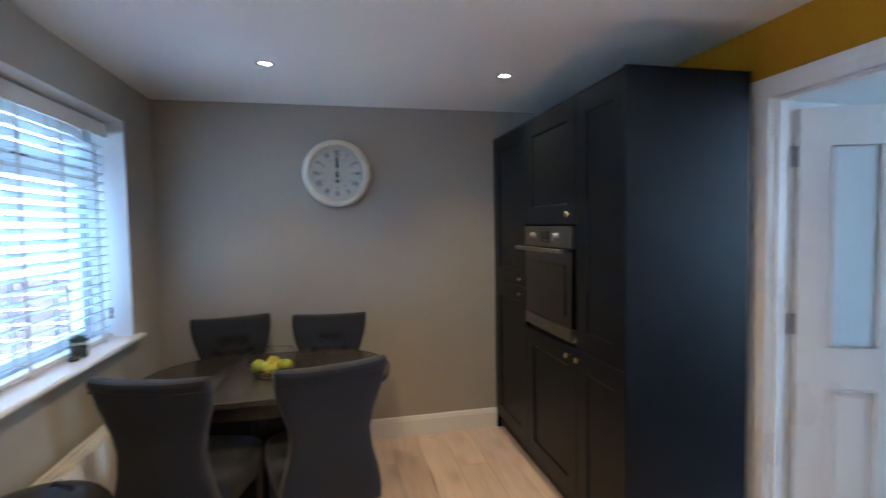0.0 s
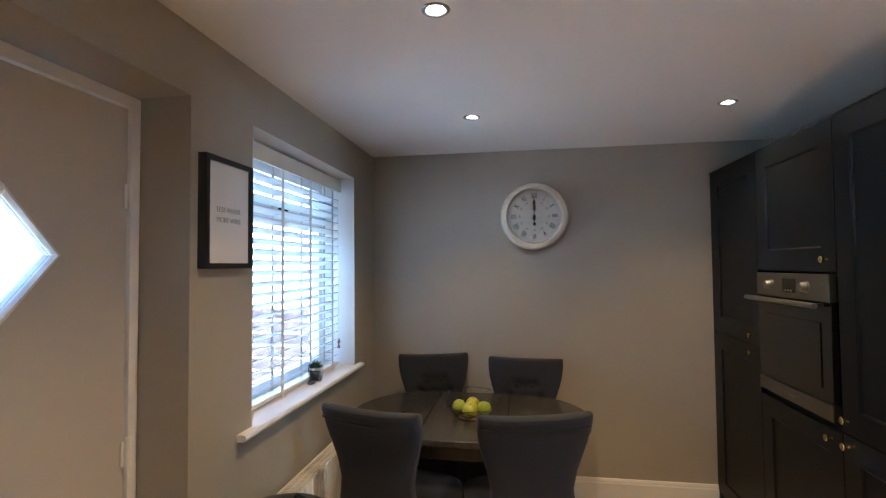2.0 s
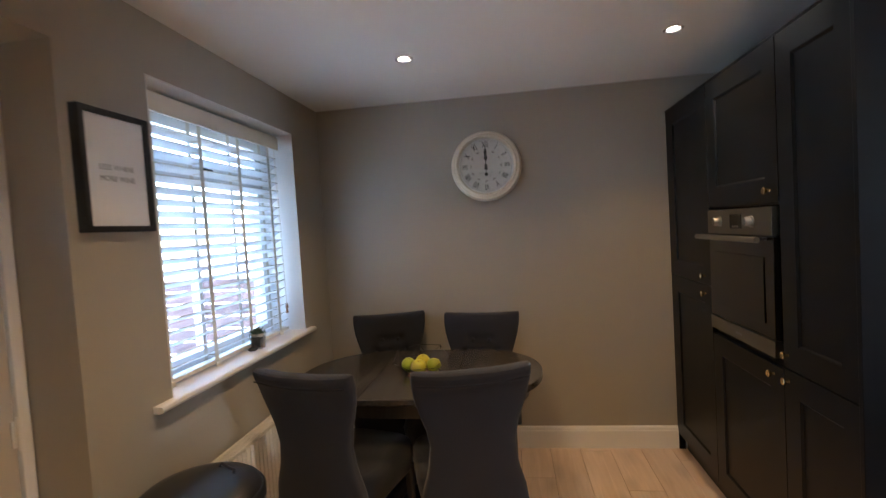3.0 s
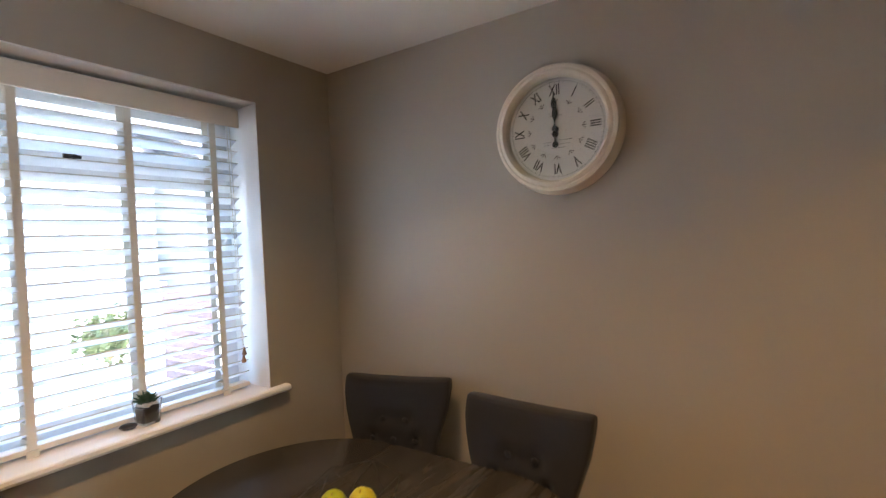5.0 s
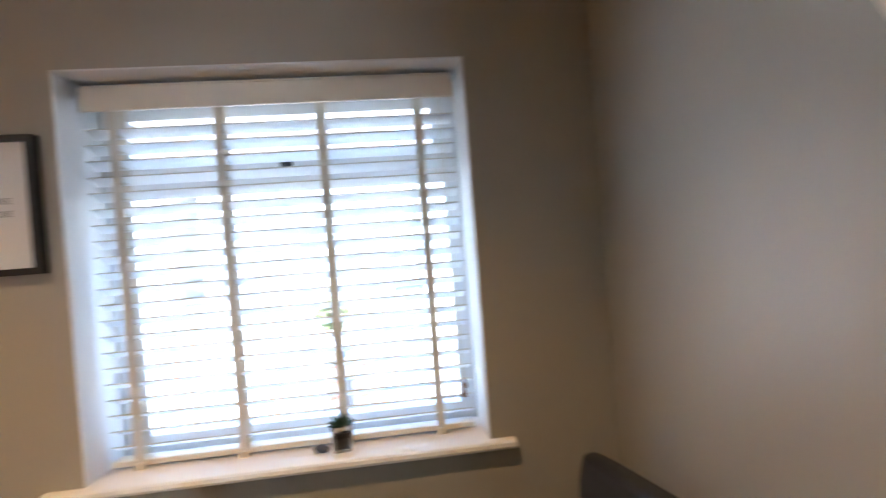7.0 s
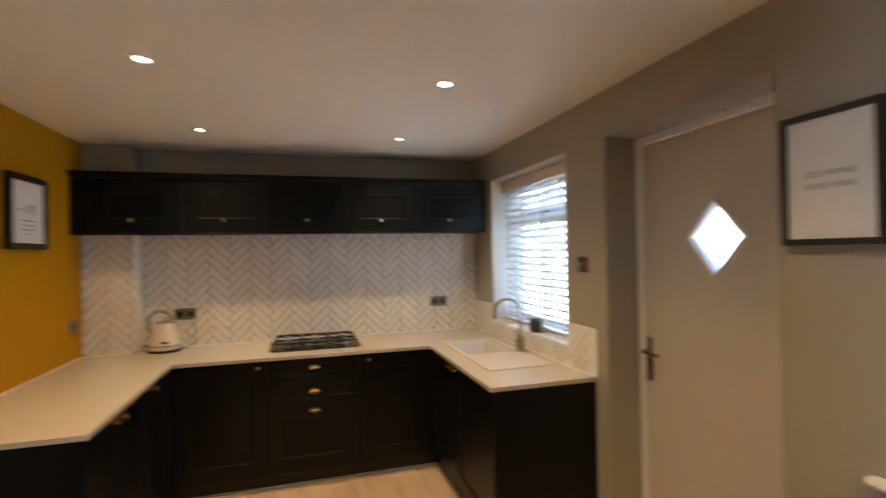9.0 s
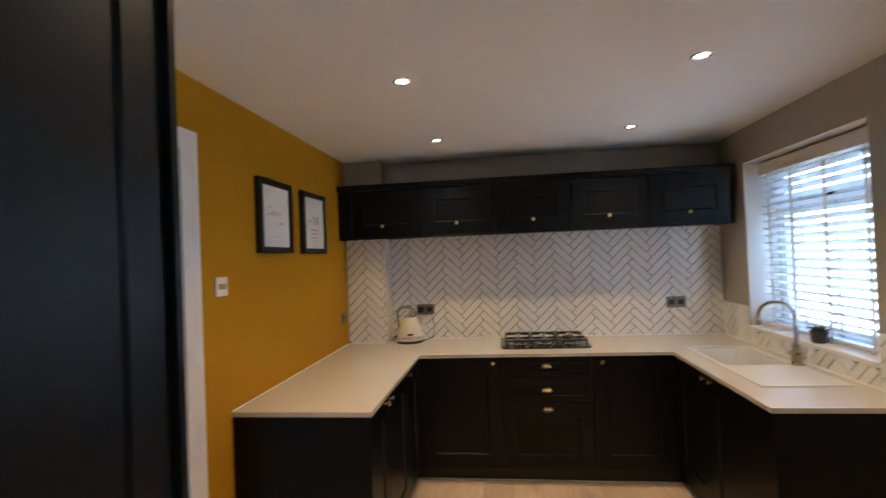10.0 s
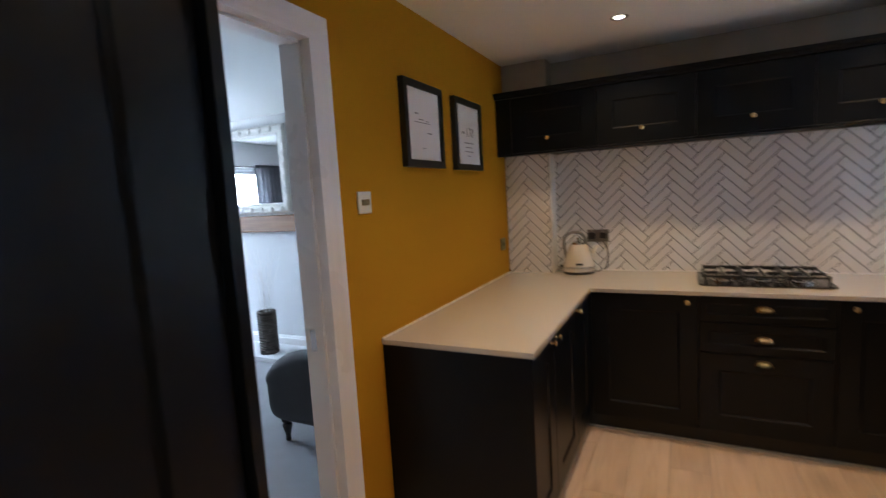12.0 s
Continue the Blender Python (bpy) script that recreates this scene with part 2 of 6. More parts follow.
REVEAL = mat("white_reveal_paint", (0.76, 0.76, 0.75), 0.6, var=0.02, scale=2, bump=0.04)
UPVC = mat("white_upvc", (0.82, 0.83, 0.84), 0.3, var=0.02, scale=3)
NAVY = mat("charcoal_blue_cabinet_paint", (0.0030, 0.0046, 0.0080), 0.38, var=0.08, scale=2.5, grain=0.05, grain_scale=200, bump=0.03, bump_scale=220, spec=0.23)
CARCASS = mat("black_plinth", (0.006, 0.006, 0.007), 0.5, var=0.08)
QUARTZ = mat("cream_white_quartz", (0.61, 0.585, 0.55), 0.12, var=0.015, scale=2, grain=0.05, grain_scale=380, spec=0.5)
CERAMIC = mat("white_ceramic", (0.72, 0.715, 0.70), 0.15, var=0.01)
TILE = mat("white_glazed_tile", (0.84, 0.835, 0.825), 0.12, var=0.02, scale=5, piece=0.03, bump=0.05, bump_scale=25)
GROUT = mat("grey_grout", (0.02, 0.02, 0.02), 0.9, var=0.15, scale=9, grain=0.08)
BRASS = mat("brushed_brass", (0.80, 0.64, 0.34), 0.25, metal=1.0, var=0.08, scale=30)
STEEL = mat("brushed_steel", (0.33, 0.32, 0.305), 0.36, metal=1.0, var=0.05, scale=8, grain=0.06, grain_scale=300)
DARKSTEEL = mat("dark_polished_steel", (0.085, 0.08, 0.075), 0.2, metal=1.0, var=0.06, scale=12)
CHROME = mat("chrome", (0.75, 0.75, 0.75), 0.1, metal=1.0, var=0.02)
BRONZE = mat("aged_bronze", (0.48, 0.40, 0.25), 0.28, metal=1.0, var=0.12, scale=25)
IRON = mat("black_cast_iron", (0.006, 0.006, 0.006), 0.42, var=0.15, scale=30, bump=0.2, bump_scale=260)
BLACK = mat("black_plastic", (0.014, 0.014, 0.016), 0.35, var=0.06, scale=8)
BLACKGLASS = mat("black_oven_glass", (0.004, 0.004, 0.005), 0.06, var=0.02, spec=0.5)
FRAMEBLACK = mat("black_picture_frame", (0.014, 0.013, 0.015), 0.4, var=0.12, scale=15)
PAPER = mat("white_print_paper", (0.78, 0.78, 0.79), 0.6, var=0.01)
INK = mat("pale_grey_ink", (0.28, 0.28, 0.28), 0.7, var=0.05)
PRINT = mat("faded_clock_print", (0.16, 0.14, 0.13), 0.7, var=0.08)
DARKINK = mat("dark_ink", (0.03, 0.025, 0.022), 0.6, var=0.08)
FABRIC = mat("slate_grey_linen", (0.0190, 0.0200, 0.0265), 0.85, var=0.10, scale=9, grain=0.22, grain_scale=700, bump=0.35, bump_scale=600, sheen=0.15, spec=0.2)
DARKWOOD = wood("dark_stained_wood", (0.012, 0.010, 0.009), (0.035, 0.029, 0.025), 0.35, "Z", piece=0.05)
TABLEWOOD = wood("black_brown_table_wood", (0.019, 0.0175, 0.0165), (0.056, 0.051, 0.047), 0.26, "Y", scale=8, piece=0.1)
OAK = wood("pale_oak_laminate", (0.55, 0.415, 0.335), (0.67, 0.535, 0.448), 0.38, "Y", scale=7, piece=0.055, knots=0.26)
BEAM = wood("rustic_oak_beam", (0.16, 0.075, 0.03), (0.33, 0.17, 0.075), 0.6, "X", piece=0.02)
CLOCKCREAM = mat("cream_painted_metal", (0.72, 0.66, 0.55), 0.35, var=0.05, scale=9, grain=0.03)
DIAL = mat("clock_dial_paper", (0.76, 0.74, 0.74), 0.5, var=0.02, scale=10)
SLAT = mat("white_blind_slat", (0.80, 0.80, 0.80), 0.4, var=0.02, scale=4)
_nt = SLAT.node_tree
_mix, _tr = _nt.nodes.new("ShaderNodeMixShader"), _nt.nodes.new("ShaderNodeBsdfTranslucent")
_mix.inputs[0].default_value = 0.65
_tr.inputs[0].default_value = (0.93, 0.95, 0.96, 1)
_nt.links.new(_nt.nodes["Principled BSDF"].outputs[0], _mix.inputs[1])
_nt.links.new(_tr.outputs[0], _mix.inputs[2])
_nt.links.new(_mix.outputs[0], _nt.nodes["Material Output"].inputs[0])
NICKEL = mat("dark_brushed_nickel", (0.22, 0.21, 0.185), 0.32, metal=1.0, var=0.06, scale=12, grain=0.06, grain_scale=300)
TAPE = mat("cream_blind_tape", (0.70, 0.66, 0.58), 0.9, var=0.06, scale=40, grain=0.1, grain_scale=500)
VALANCE = mat("cream_blind_valance", (0.72, 0.67, 0.58), 0.4, var=0.03)
RADIATOR = mat("cream_radiator_enamel", (0.70, 0.66, 0.58), 0.35, var=0.03, scale=5)
GLASS = glass("clear_glass")
FROST = glass("frosted_glass", (0.95, 0.95, 0.94), 0.4)
MIRROR = mat("silvered_mirror", (0.9, 0.9, 0.9), 0.01, metal=1.0, var=0.0)
LEAF = mat("dusty_green_leaf", (0.035, 0.075, 0.035), 0.5, var=0.25, scale=30)
SOIL = mat("dark_soil", (0.014, 0.010, 0.008), 0.95, var=0.3, scale=60, bump=0.5)
PEBBLE = mat("pale_pebble", (0.42, 0.36, 0.30), 0.6, var=0.2, scale=40)
SLATE = mat("dark_slate_pebble", (0.05, 0.05, 0.055), 0.5, var=0.2, scale=40)
LIME = mat("green_apple_skin", (0.30, 0.35, 0.012), 0.3, var=0.2, scale=25, grain=0.08, grain_scale=200)
LEMON = mat("yellow_apple_skin", (0.43, 0.40, 0.010), 0.32, var=0.18, scale=20, grain=0.08, grain_scale=200)
CREAM = mat("cream_kettle_enamel", (0.74, 0.69, 0.58), 0.18, var=0.02, coat=0.3)
CARPET = mat("grey_carpet", (0.38, 0.38, 0.39), 0.95, var=0.12, scale=6, grain=0.25, grain_scale=300, bump=0.6, bump_scale=300)
VELVET = mat("charcoal_velvet", (0.030, 0.031, 0.035), 0.7, var=0.2, scale=7, grain=0.1, grain_scale=300, sheen=0.2)
WICKER = mat("grey_brown_wicker", (0.12, 0.10, 0.085), 0.8, var=0.3, scale=40, bump=0.5, bump_scale=120)
ORNATE = mat("whitewashed_carved_frame", (0.72, 0.70, 0.66), 0.6, var=0.1, scale=30, bump=0.6, bump_scale=60)
CURTAIN = mat("grey_curtain_cloth", (0.34, 0.34, 0.36), 0.85, var=0.08, scale=10, grain=0.12, grain_scale=400)
PAVING = mat("pale_concrete_paving", (0.56, 0.55, 0.53), 0.85, var=0.12, scale=1.2, grain=0.12, grain_scale=90)
BRICK = mat("red_brown_brick", (0.28, 0.13, 0.085), 0.85, var=0.18, scale=6, grain=0.15, grain_scale=120, piece=0.2)
TIMBER = mat("faded_red_brown_timber", (0.20, 0.125, 0.115), 0.85, var=0.15, scale=5, grain=0.12, grain_scale=90, piece=0.12)
MORTAR = mat("pale_mortar", (0.42, 0.39, 0.35), 0.9, var=0.1)
# House walls paled so the colour itself carries the outdoor overexposure.
GLAREWALL = mat("glare_paled_house_wall", (0.60, 0.58, 0.55), 0.85, var=0.08, scale=1.5, grain=0.06)
ROOF = mat("grey_brown_roof_tile", (0.10, 0.08, 0.07), 0.8, var=0.15, scale=4)
HEDGE = mat("hedge_leaves", (0.10, 0.11, 0.03), 0.7, var=0.35, scale=12)
LAMP_ON = glow("lit_lamp_face", (1.0, 0.86, 0.66), 22.0)
OVENLCD = mat("dark_oven_display", (0.01, 0.012, 0.014), 0.15, var=0.02)


# ---- the shell of the rooms ----
def setting(name, bm, mats, label="", category=""):
    return tagged(part(name, bm, mats), label, category, "", "structure")


WIN = (-1.609, -0.416, 0.934, 2.141)       # dining window: y0, y1, z0, z1
KWIN = (-4.412, -3.265, 1.008, 2.132)         # window over the sink
BACKDOOR = (-2.893, -1.976, 0.0, 2.135)
DOORWAY = (-2.664, -1.700, 0.0, 2.074)
LX1, LY0, LY1 = 7.2, -4.9, -0.6            # living room: east wall, fireplace wall, north wall
LWIN = (-4.55, -3.3, 0.8, 2.0)

floor = setting("floor", slab("z", -0.12, -0.012, (-0.3, 3.02), (S, 0.1), []), GROUT, "pale oak laminate floor in long planks", "floor")
setting("floor_living", slab("z", -0.12, 0.0, (3.024, LX1), (LY0, LY1), []), CARPET, "short grey carpet in the living room", "carpet")
setting("ceiling", slab("z", H, H + 0.12, (-0.3, LX1 + 0.12), (LY0 - 0.12, 0.12), [(x - 0.034, x + 0.034, y - 0.034, y + 0.034) for x, y in SPOTS]), CEIL, "smooth white painted ceiling", "ceiling")
setting("roof_slab", slab("z", H + 0.125, H + 0.18, (-0.35, LX1 + 0.15), (LY0 - 0.15, 0.15), []), ROOF)
setting("wall_north", slab("y", 0.0, 0.12, (-0.3, 3.065), (0.0, H), []), GREIGE, "greige painted wall behind the dining table", "wall")
setting("wall_south", slab("y", S - 0.12, S, (-0.3, 3.065), (0.0, H), []), GREIGE, "greige painted kitchen end wall", "wall")
setting("wall_west", slab("x", -0.30, 0.0, (S, 0.0), (0.0, H), [WIN, KWIN, BACKDOOR]), GREIGE, "greige painted window wall", "wall")
_bm = slab("x", W, 3.065, (S, 0.0), (0.0, H), [DOORWAY])
_bm.normal_update()
_east = setting("wall_east", _bm, [OCHRE, PALE], "ochre yellow painted wall", "wall")
for _p in _east.data.polygons:
    _p.material_index = 1 if _p.center.x > 3.05 else 0
# boxed pipe chase in the corner
setting("wall_chase", box(2.628, S, 0.0, W, S + 0.155, H), GREIGE, "boxed-in pipe chase in the corner", "wall")
# living room shell
setting("wall_living_fireplace", slab("y", LY0 - 0.12, LY0, (3.065, LX1), (0.0, H), []), PALE)
setting("wall_living_north", slab("y", LY1, LY1 + 0.12, (3.065, LX1), (0.0, H), []), PALE)
setting("wall_living_east", slab("x", LX1, LX1 + 0.12, (LY0, LY1), (0.0, H), [LWIN]), PALE)

# white-painted reveals, sills
def reveals(name, h, depth):
    y0, y1, z0, z1 = h
    bm = box(-depth, y0, z1 - 0.004, 0.0015, y1, z1)
    box(-depth, y0, z0, 0.0015, y0 + 0.004, z1 - 0.0045, bm=bm)
    box(-depth, y1 - 0.004, z0, 0.0015, y1, z1 - 0.0045, bm=bm)
    return setting(name, bm, REVEAL)


reveals("trim_window_1", WIN, 0.22)
reveals("trim_window_2", KWIN, 0.22)

_bm = bmesh.new()
_prof = [(-0.2, 0.914), (0.031, 0.914), (0.039, 0.918), (0.042, 0.926), (0.039, 0.936), (0.031, 0.940), (-0.2, 0.940)]
loft([[(x, -1.607, z) for x, z in _prof], [(x, -0.421, z) for x, z in _prof]], bm=_bm)
_nose = [(0.003, 0.914), (0.031, 0.914), (0.039, 0.918), (0.042, 0.926), (0.039, 0.936), (0.031, 0.940), (0.003, 0.940)]
loft([[(x, -1.712, z) for x, z in _nose], [(x, -1.6075, z) for x, z in _nose]], bm=_bm)
loft([[(x, -0.4205, z) for x, z in _nose], [(x, -0.342, z) for x, z in _nose]], bm=_bm)
setting("sill_window_1", _bm, GLOSS, "white painted window sill with rounded nose", "window sill")
setting("sill_window_2", box(-0.2, KWIN[0] + 0.005, 0.985, 0.012, KWIN[1] - 0.005, 1.012, 0.003), GLOSS, "white sill over the kitchen sink", "window sill")


def skirting(name, a, b, normal):
    """A baseboard from a to b along a wall, moulded at its top."""
    prof = [(0.0, 0.0), (0.016, 0.0), (0.016, 0.115), (0.012, 0.122), (0.011, 0.132), (0.006, 0.142), (0.0, 0.146)]
    nx, ny = normal
    secs = [[(p[0] + nx * d, p[1] + ny * d, z) for d, z in prof] for p in (a, b)]
    return setting(name, loft(secs), GLOSS, "white moulded baseboard", "baseboard")


skirting("baseboard", (0.0, -0.001), (2.36, -0.001), (0, -1))
skirting("baseboard", (0.001, -0.018), (0.001, -1.978), (1, 0))
skirting("baseboard", (-0.185, -2.892), (0.0, -2.892), (0, 1))
skirting("baseboard", (-0.185, -1.979), (0.0, -1.979), (0, -1))
skirting("baseboard", (W - 0.001, -2.720), (W - 0.001, -2.952), (-1, 0))
skirting("baseboard", (3.075, LY0 + 0.001), (LX1, LY0 + 0.001), (0, 1))


# ---- doorway to the living room ----
def architrave(x, side):
    """Moulded trim round the doorway on the face x of the wall."""
    y0, y1, z1 = DOORWAY[0] + 0.028, DOORWAY[1] - 0.028, DOORWAY[3] - 0.028
    prof = [(0.0, 0.0), (0.0, 0.010), (0.006, 0.013), (0.02, 0.014), (0.03, 0.019), (0.055, 0.021), (0.066, 0.026), (0.080, 0.027), (0.083, 0.020), (0.083, 0.0)]
    bm = bmesh.new()
    secs = []
    for corner in range(4):
        s = []
        for o, d in prof:
            y = (y0 - o) if corner in (0, 1) else (y1 + o)
            z = 0.0 if corner in (0, 3) else z1 + o
            s.append((x + side * d, y, z))
        secs.append(s)
    return loft(secs, bm)


door_2 = thing("door_2", "white panelled door with glazed upper panels, standing open", "door", kind="structure")
part("architrave", architrave(W, -1), GLOSS, door_2, smooth=True)
part("architrave", architrave(3.065, 1), GLOSS, door_2, smooth=True)
_bm = box(W - 0.002, DOORWAY[0], 0, 3.067, DOORWAY[0] + 0.028, 2.074)
box(W - 0.002, DOORWAY[1] - 0.028, 0, 3.067, DOORWAY[1], 2.074, bm=_bm)
box(W - 0.002, DOORWAY[0] + 0.028, 2.046, 3.067, DOORWAY[1] - 0.028, 2.074, bm=_bm)
box(W + 0.03, DOORWAY[0] + 0.028, 0, W + 0.068, DOORWAY[0] + 0.040, 2.034, 0.001, bm=_bm)
box(W + 0.03, DOORWAY[1] - 0.040, 0, W + 0.068, DOORWAY[1] - 0.028, 2.034, 0.001, bm=_bm)
box(W + 0.03, DOORWAY[0] + 0.040, 2.034, W + 0.068, DOORWAY[1] - 0.040, 2.046, 0.001, bm=_bm)
part("lining", _bm, GLOSS, door_2)
part("strike_plate", box(W + 0.078, DOORWAY[0] + 0.028, 0.93, W + 0.104, DOORWAY[0] + 0.0305, 1.01, 0.001), CHROME, door_2, "chrome strike plate")

leaf = part("leaf", slab("y", -0.0175, 0.0175, (0.0, 0.80), (0.006, 2.0), [(0.125, 0.315, 0.98, 1.84), (0.485, 0.675, 0.98, 1.84), (0.125, 0.315, 0.22, 0.80), (0.485, 0.675, 0.22, 0.80)]), GLOSS, door_2)
leaf.matrix_local = pose(3.077, -1.737, 0, 0, 0, -22)
for _x in (0.125, 0.485):
    part("pane", box(_x, -0.003, 0.98, _x + 0.19, 0.003, 1.84), FROST, leaf, "frosted glass pane")
    for _z0, _z1 in ((0.98, 1.84), (0.22, 0.80)):
        _bm = bmesh.new()
        for _s in (-1, 1):
            tube([(_x + 0.004, _s * 0.016, _z0 + 0.004), (_x + 0.186, _s * 0.016, _z0 + 0.004), (_x + 0.186, _s * 0.016, _z1 - 0.004), (_x + 0.004, _s * 0.016, _z1 - 0.004)], 0.008, 6, _bm, closed=True)
        part("bead", _bm, GLOSS, leaf, smooth=True)
    _bm = box(_x, -0.006, 0.22, _x + 0.19, 0.006, 0.80)
    box(_x + 0.028, -0.015, 0.25, _x + 0.162, 0.015, 0.77, 0.008, bm=_bm, seg=1)
    part("panel", _bm, GLOSS, leaf)
for _z in (0.24, 1.08, 1.80):
    _bm = box(3.047, -1.7365, _z - 0.045, 3.072, -1.7285, _z + 0.045, 0.001)
    for _k in range(5):
        lathe([(0.006, 0), (0.006, 0.016)], 10, _bm, Matrix.Translation((3.074, -1.735, _z - 0.045 + _k * 0.0182)))
    part("hinge", _bm, STEEL, door_2, "dark steel butt hinge")


# ---- back door ----
door_1 = thing("door_1", "closed white back door with a diamond window", "door", kind="structure")
DX, DY, DZ, DW, DH = -0.195, -2.405, 1.605, 0.128, 0.145


def diamond(s, x):
    return [(x, DY, DZ + DH * s), (x, DY - DW * s, DZ), (x, DY, DZ - DH * s), (x, DY + DW * s, DZ)]


_bm = bmesh.new()
_y0, _y1, _z0, _z1 = -2.846, -2.020, 0.012, 2.085
_sides = []
for _x in (DX - 0.044, DX):
    c = [_bm.verts.new(v) for v in ((_x, _y0, _z1), (_x, _y0, _z0), (_x, _y1, _z0), (_x, _y1, _z1))]
    d = [_bm.verts.new(v) for v in diamond(1.0, _x)]
    for i in range(4):
        _bm.faces.new((d[i], d[(i + 1) % 4], c[i]))
        _bm.faces.new((c[i], c[(i + 1) % 4], d[(i + 1) % 4]))
    _sides.append((c, d))
for k in (0, 1):
    for i in range(4):
        a, b = _sides[0][k], _sides[1][k]
        _bm.faces.new((a[i], a[(i + 1) % 4], b[(i + 1) % 4], b[i]))
part("leaf", _bm, SHADEDDOOR, door_1)
part("diamond_trim", loft([diamond(1.0, DX - 0.01), diamond(1.02, DX + 0.006), diamond(1.10, DX + 0.016), diamond(1.19, DX + 0.012), diamond(1.26, DX + 0.0)], caps=False), UPVC, door_1, "white moulded diamond surround")
part("diamond_pane", loft([diamond(1.0, DX - 0.024), diamond(1.0, DX - 0.018)]), FROST, door_1, "clear diamond-shaped pane").visible_shadow = False
_bm = box(-0.27, -2.892, 0, DX + 0.012, -2.850, 2.128, 0.002)
box(-0.27, -2.016, 0, DX + 0.012, -1.979, 2.128, 0.002, bm=_bm)
box(-0.27, -2.849, 2.089, DX + 0.012, -2.017, 2.128, 0.002, bm=_bm)
box(-0.27, -2.849, 0, DX + 0.0, -2.017, 0.010, bm=_bm)
part("frame", _bm, UPVC, door_1)
for _z in (0.35, 0.98, 1.80):
    _bm = lathe([(0.009, -0.05), (0.009, 0.05)], 12, None, Matrix.Translation((DX + 0.014, -2.0185, _z)))
    box(DX + 0.001, -2.036, _z - 0.04, DX + 0.008, -2.010, _z + 0.04, 0.002, bm=_bm)
    part("hinge", _bm, UPVC, door_1, "white flag hinge")
_bm = box(DX + 0.001, -2.838, 0.90, DX + 0.009, -2.806, 1.12, 0.003)
part("handle_plate", _bm, NICKEL, door_1, "dark steel backplate")
part("handle", tube([(DX + 0.008, -2.822, 1.05), (DX + 0.045, -2.822, 1.05), (DX + 0.052, -2.81, 1.05), (DX + 0.052, -2.71, 1.048)], 0.0085, 10), NICKEL, door_1, "dark steel lever", smooth=True)
_bm = lathe([(0.008, 0), (0.008, 0.012)], 12, None, Matrix.Translation((DX + 0.008, -2.822, 0.945)) @ pose(0, 0, 0, 0, 90, 0))
box(DX + 0.018, -2.826, 0.915, DX + 0.021, -2.818, 0.95, 0.001, bm=_bm)
tube([(DX + 0.02, -2.822 + 0.012 * math.cos(a), 0.90 + 0.012 * math.sin(a)) for a in [i * math.pi / 6 for i in range(12)]], 0.001, 5, _bm, closed=True)
part("key", _bm, STEEL, door_1, "key left in the lock", smooth=True)


# ---- windows and blinds ----
def upvc_window(name, h, transom, label):
    """A white frame with a tilting top light over one fixed pane."""
    y0, y1, z0, z1 = h
    win = thing(name, label, "window", kind="structure")
    x0, x1, f = -0.285, -0.215, 0.06
    part("window_frame", slab("x", x0, x1, (y0 + 0.001, y1 - 0.001), (z0 + 0.001, z1 - 0.005), [(y0 + f, y1 - f, z0 + f, transom - 0.03), (y0 + f, y1 - f, transom + 0.03, z1 - f)]), UPVC, win)
    part("sash", slab("x", x0 + 0.01, x1 + 0.015, (y0 + f - 0.015, y1 - f + 0.015), (transom + 0.02, z1 - f + 0.01), [(y0 + f + 0.035, y1 - f - 0.035, transom + 0.075, z1 - f - 0.04)]), UPVC, win)
    part("pane", box(x0 + 0.03, y0 + f, z0 + f, x0 + 0.034, y1 - f, transom - 0.03), GLASS, win).visible_shadow = False
    part("pane", box(x0 + 0.03, y0 + f + 0.03, transom + 0.07, x0 + 0.034, y1 - f - 0.03, z1 - f - 0.035), GLASS, win).visible_shadow = False
    bm = box(x1 + 0.015, (y0 + y1) / 2 - 0.02, transom + 0.025, x1 + 0.028, (y0 + y1) / 2 + 0.02, transom + 0.05, 0.003)
    tube([(x1 + 0.028, (y0 + y1) / 2, transom + 0.038), (x1 + 0.045, (y0 + y1) / 2, transom + 0.038), (x1 + 0.048, (y0 + y1) / 2 + 0.022, transom + 0.036)], 0.006, 8, bm)
    part("window_handle", bm, IRON, win, "dark window handle", smooth=True)
    return win


upvc_window("window_1", WIN, 1.83, "white plastic-framed window with a top-opening light")
upvc_window("window_2", KWIN, 1.80, "white plastic-framed window over the kitchen sink")


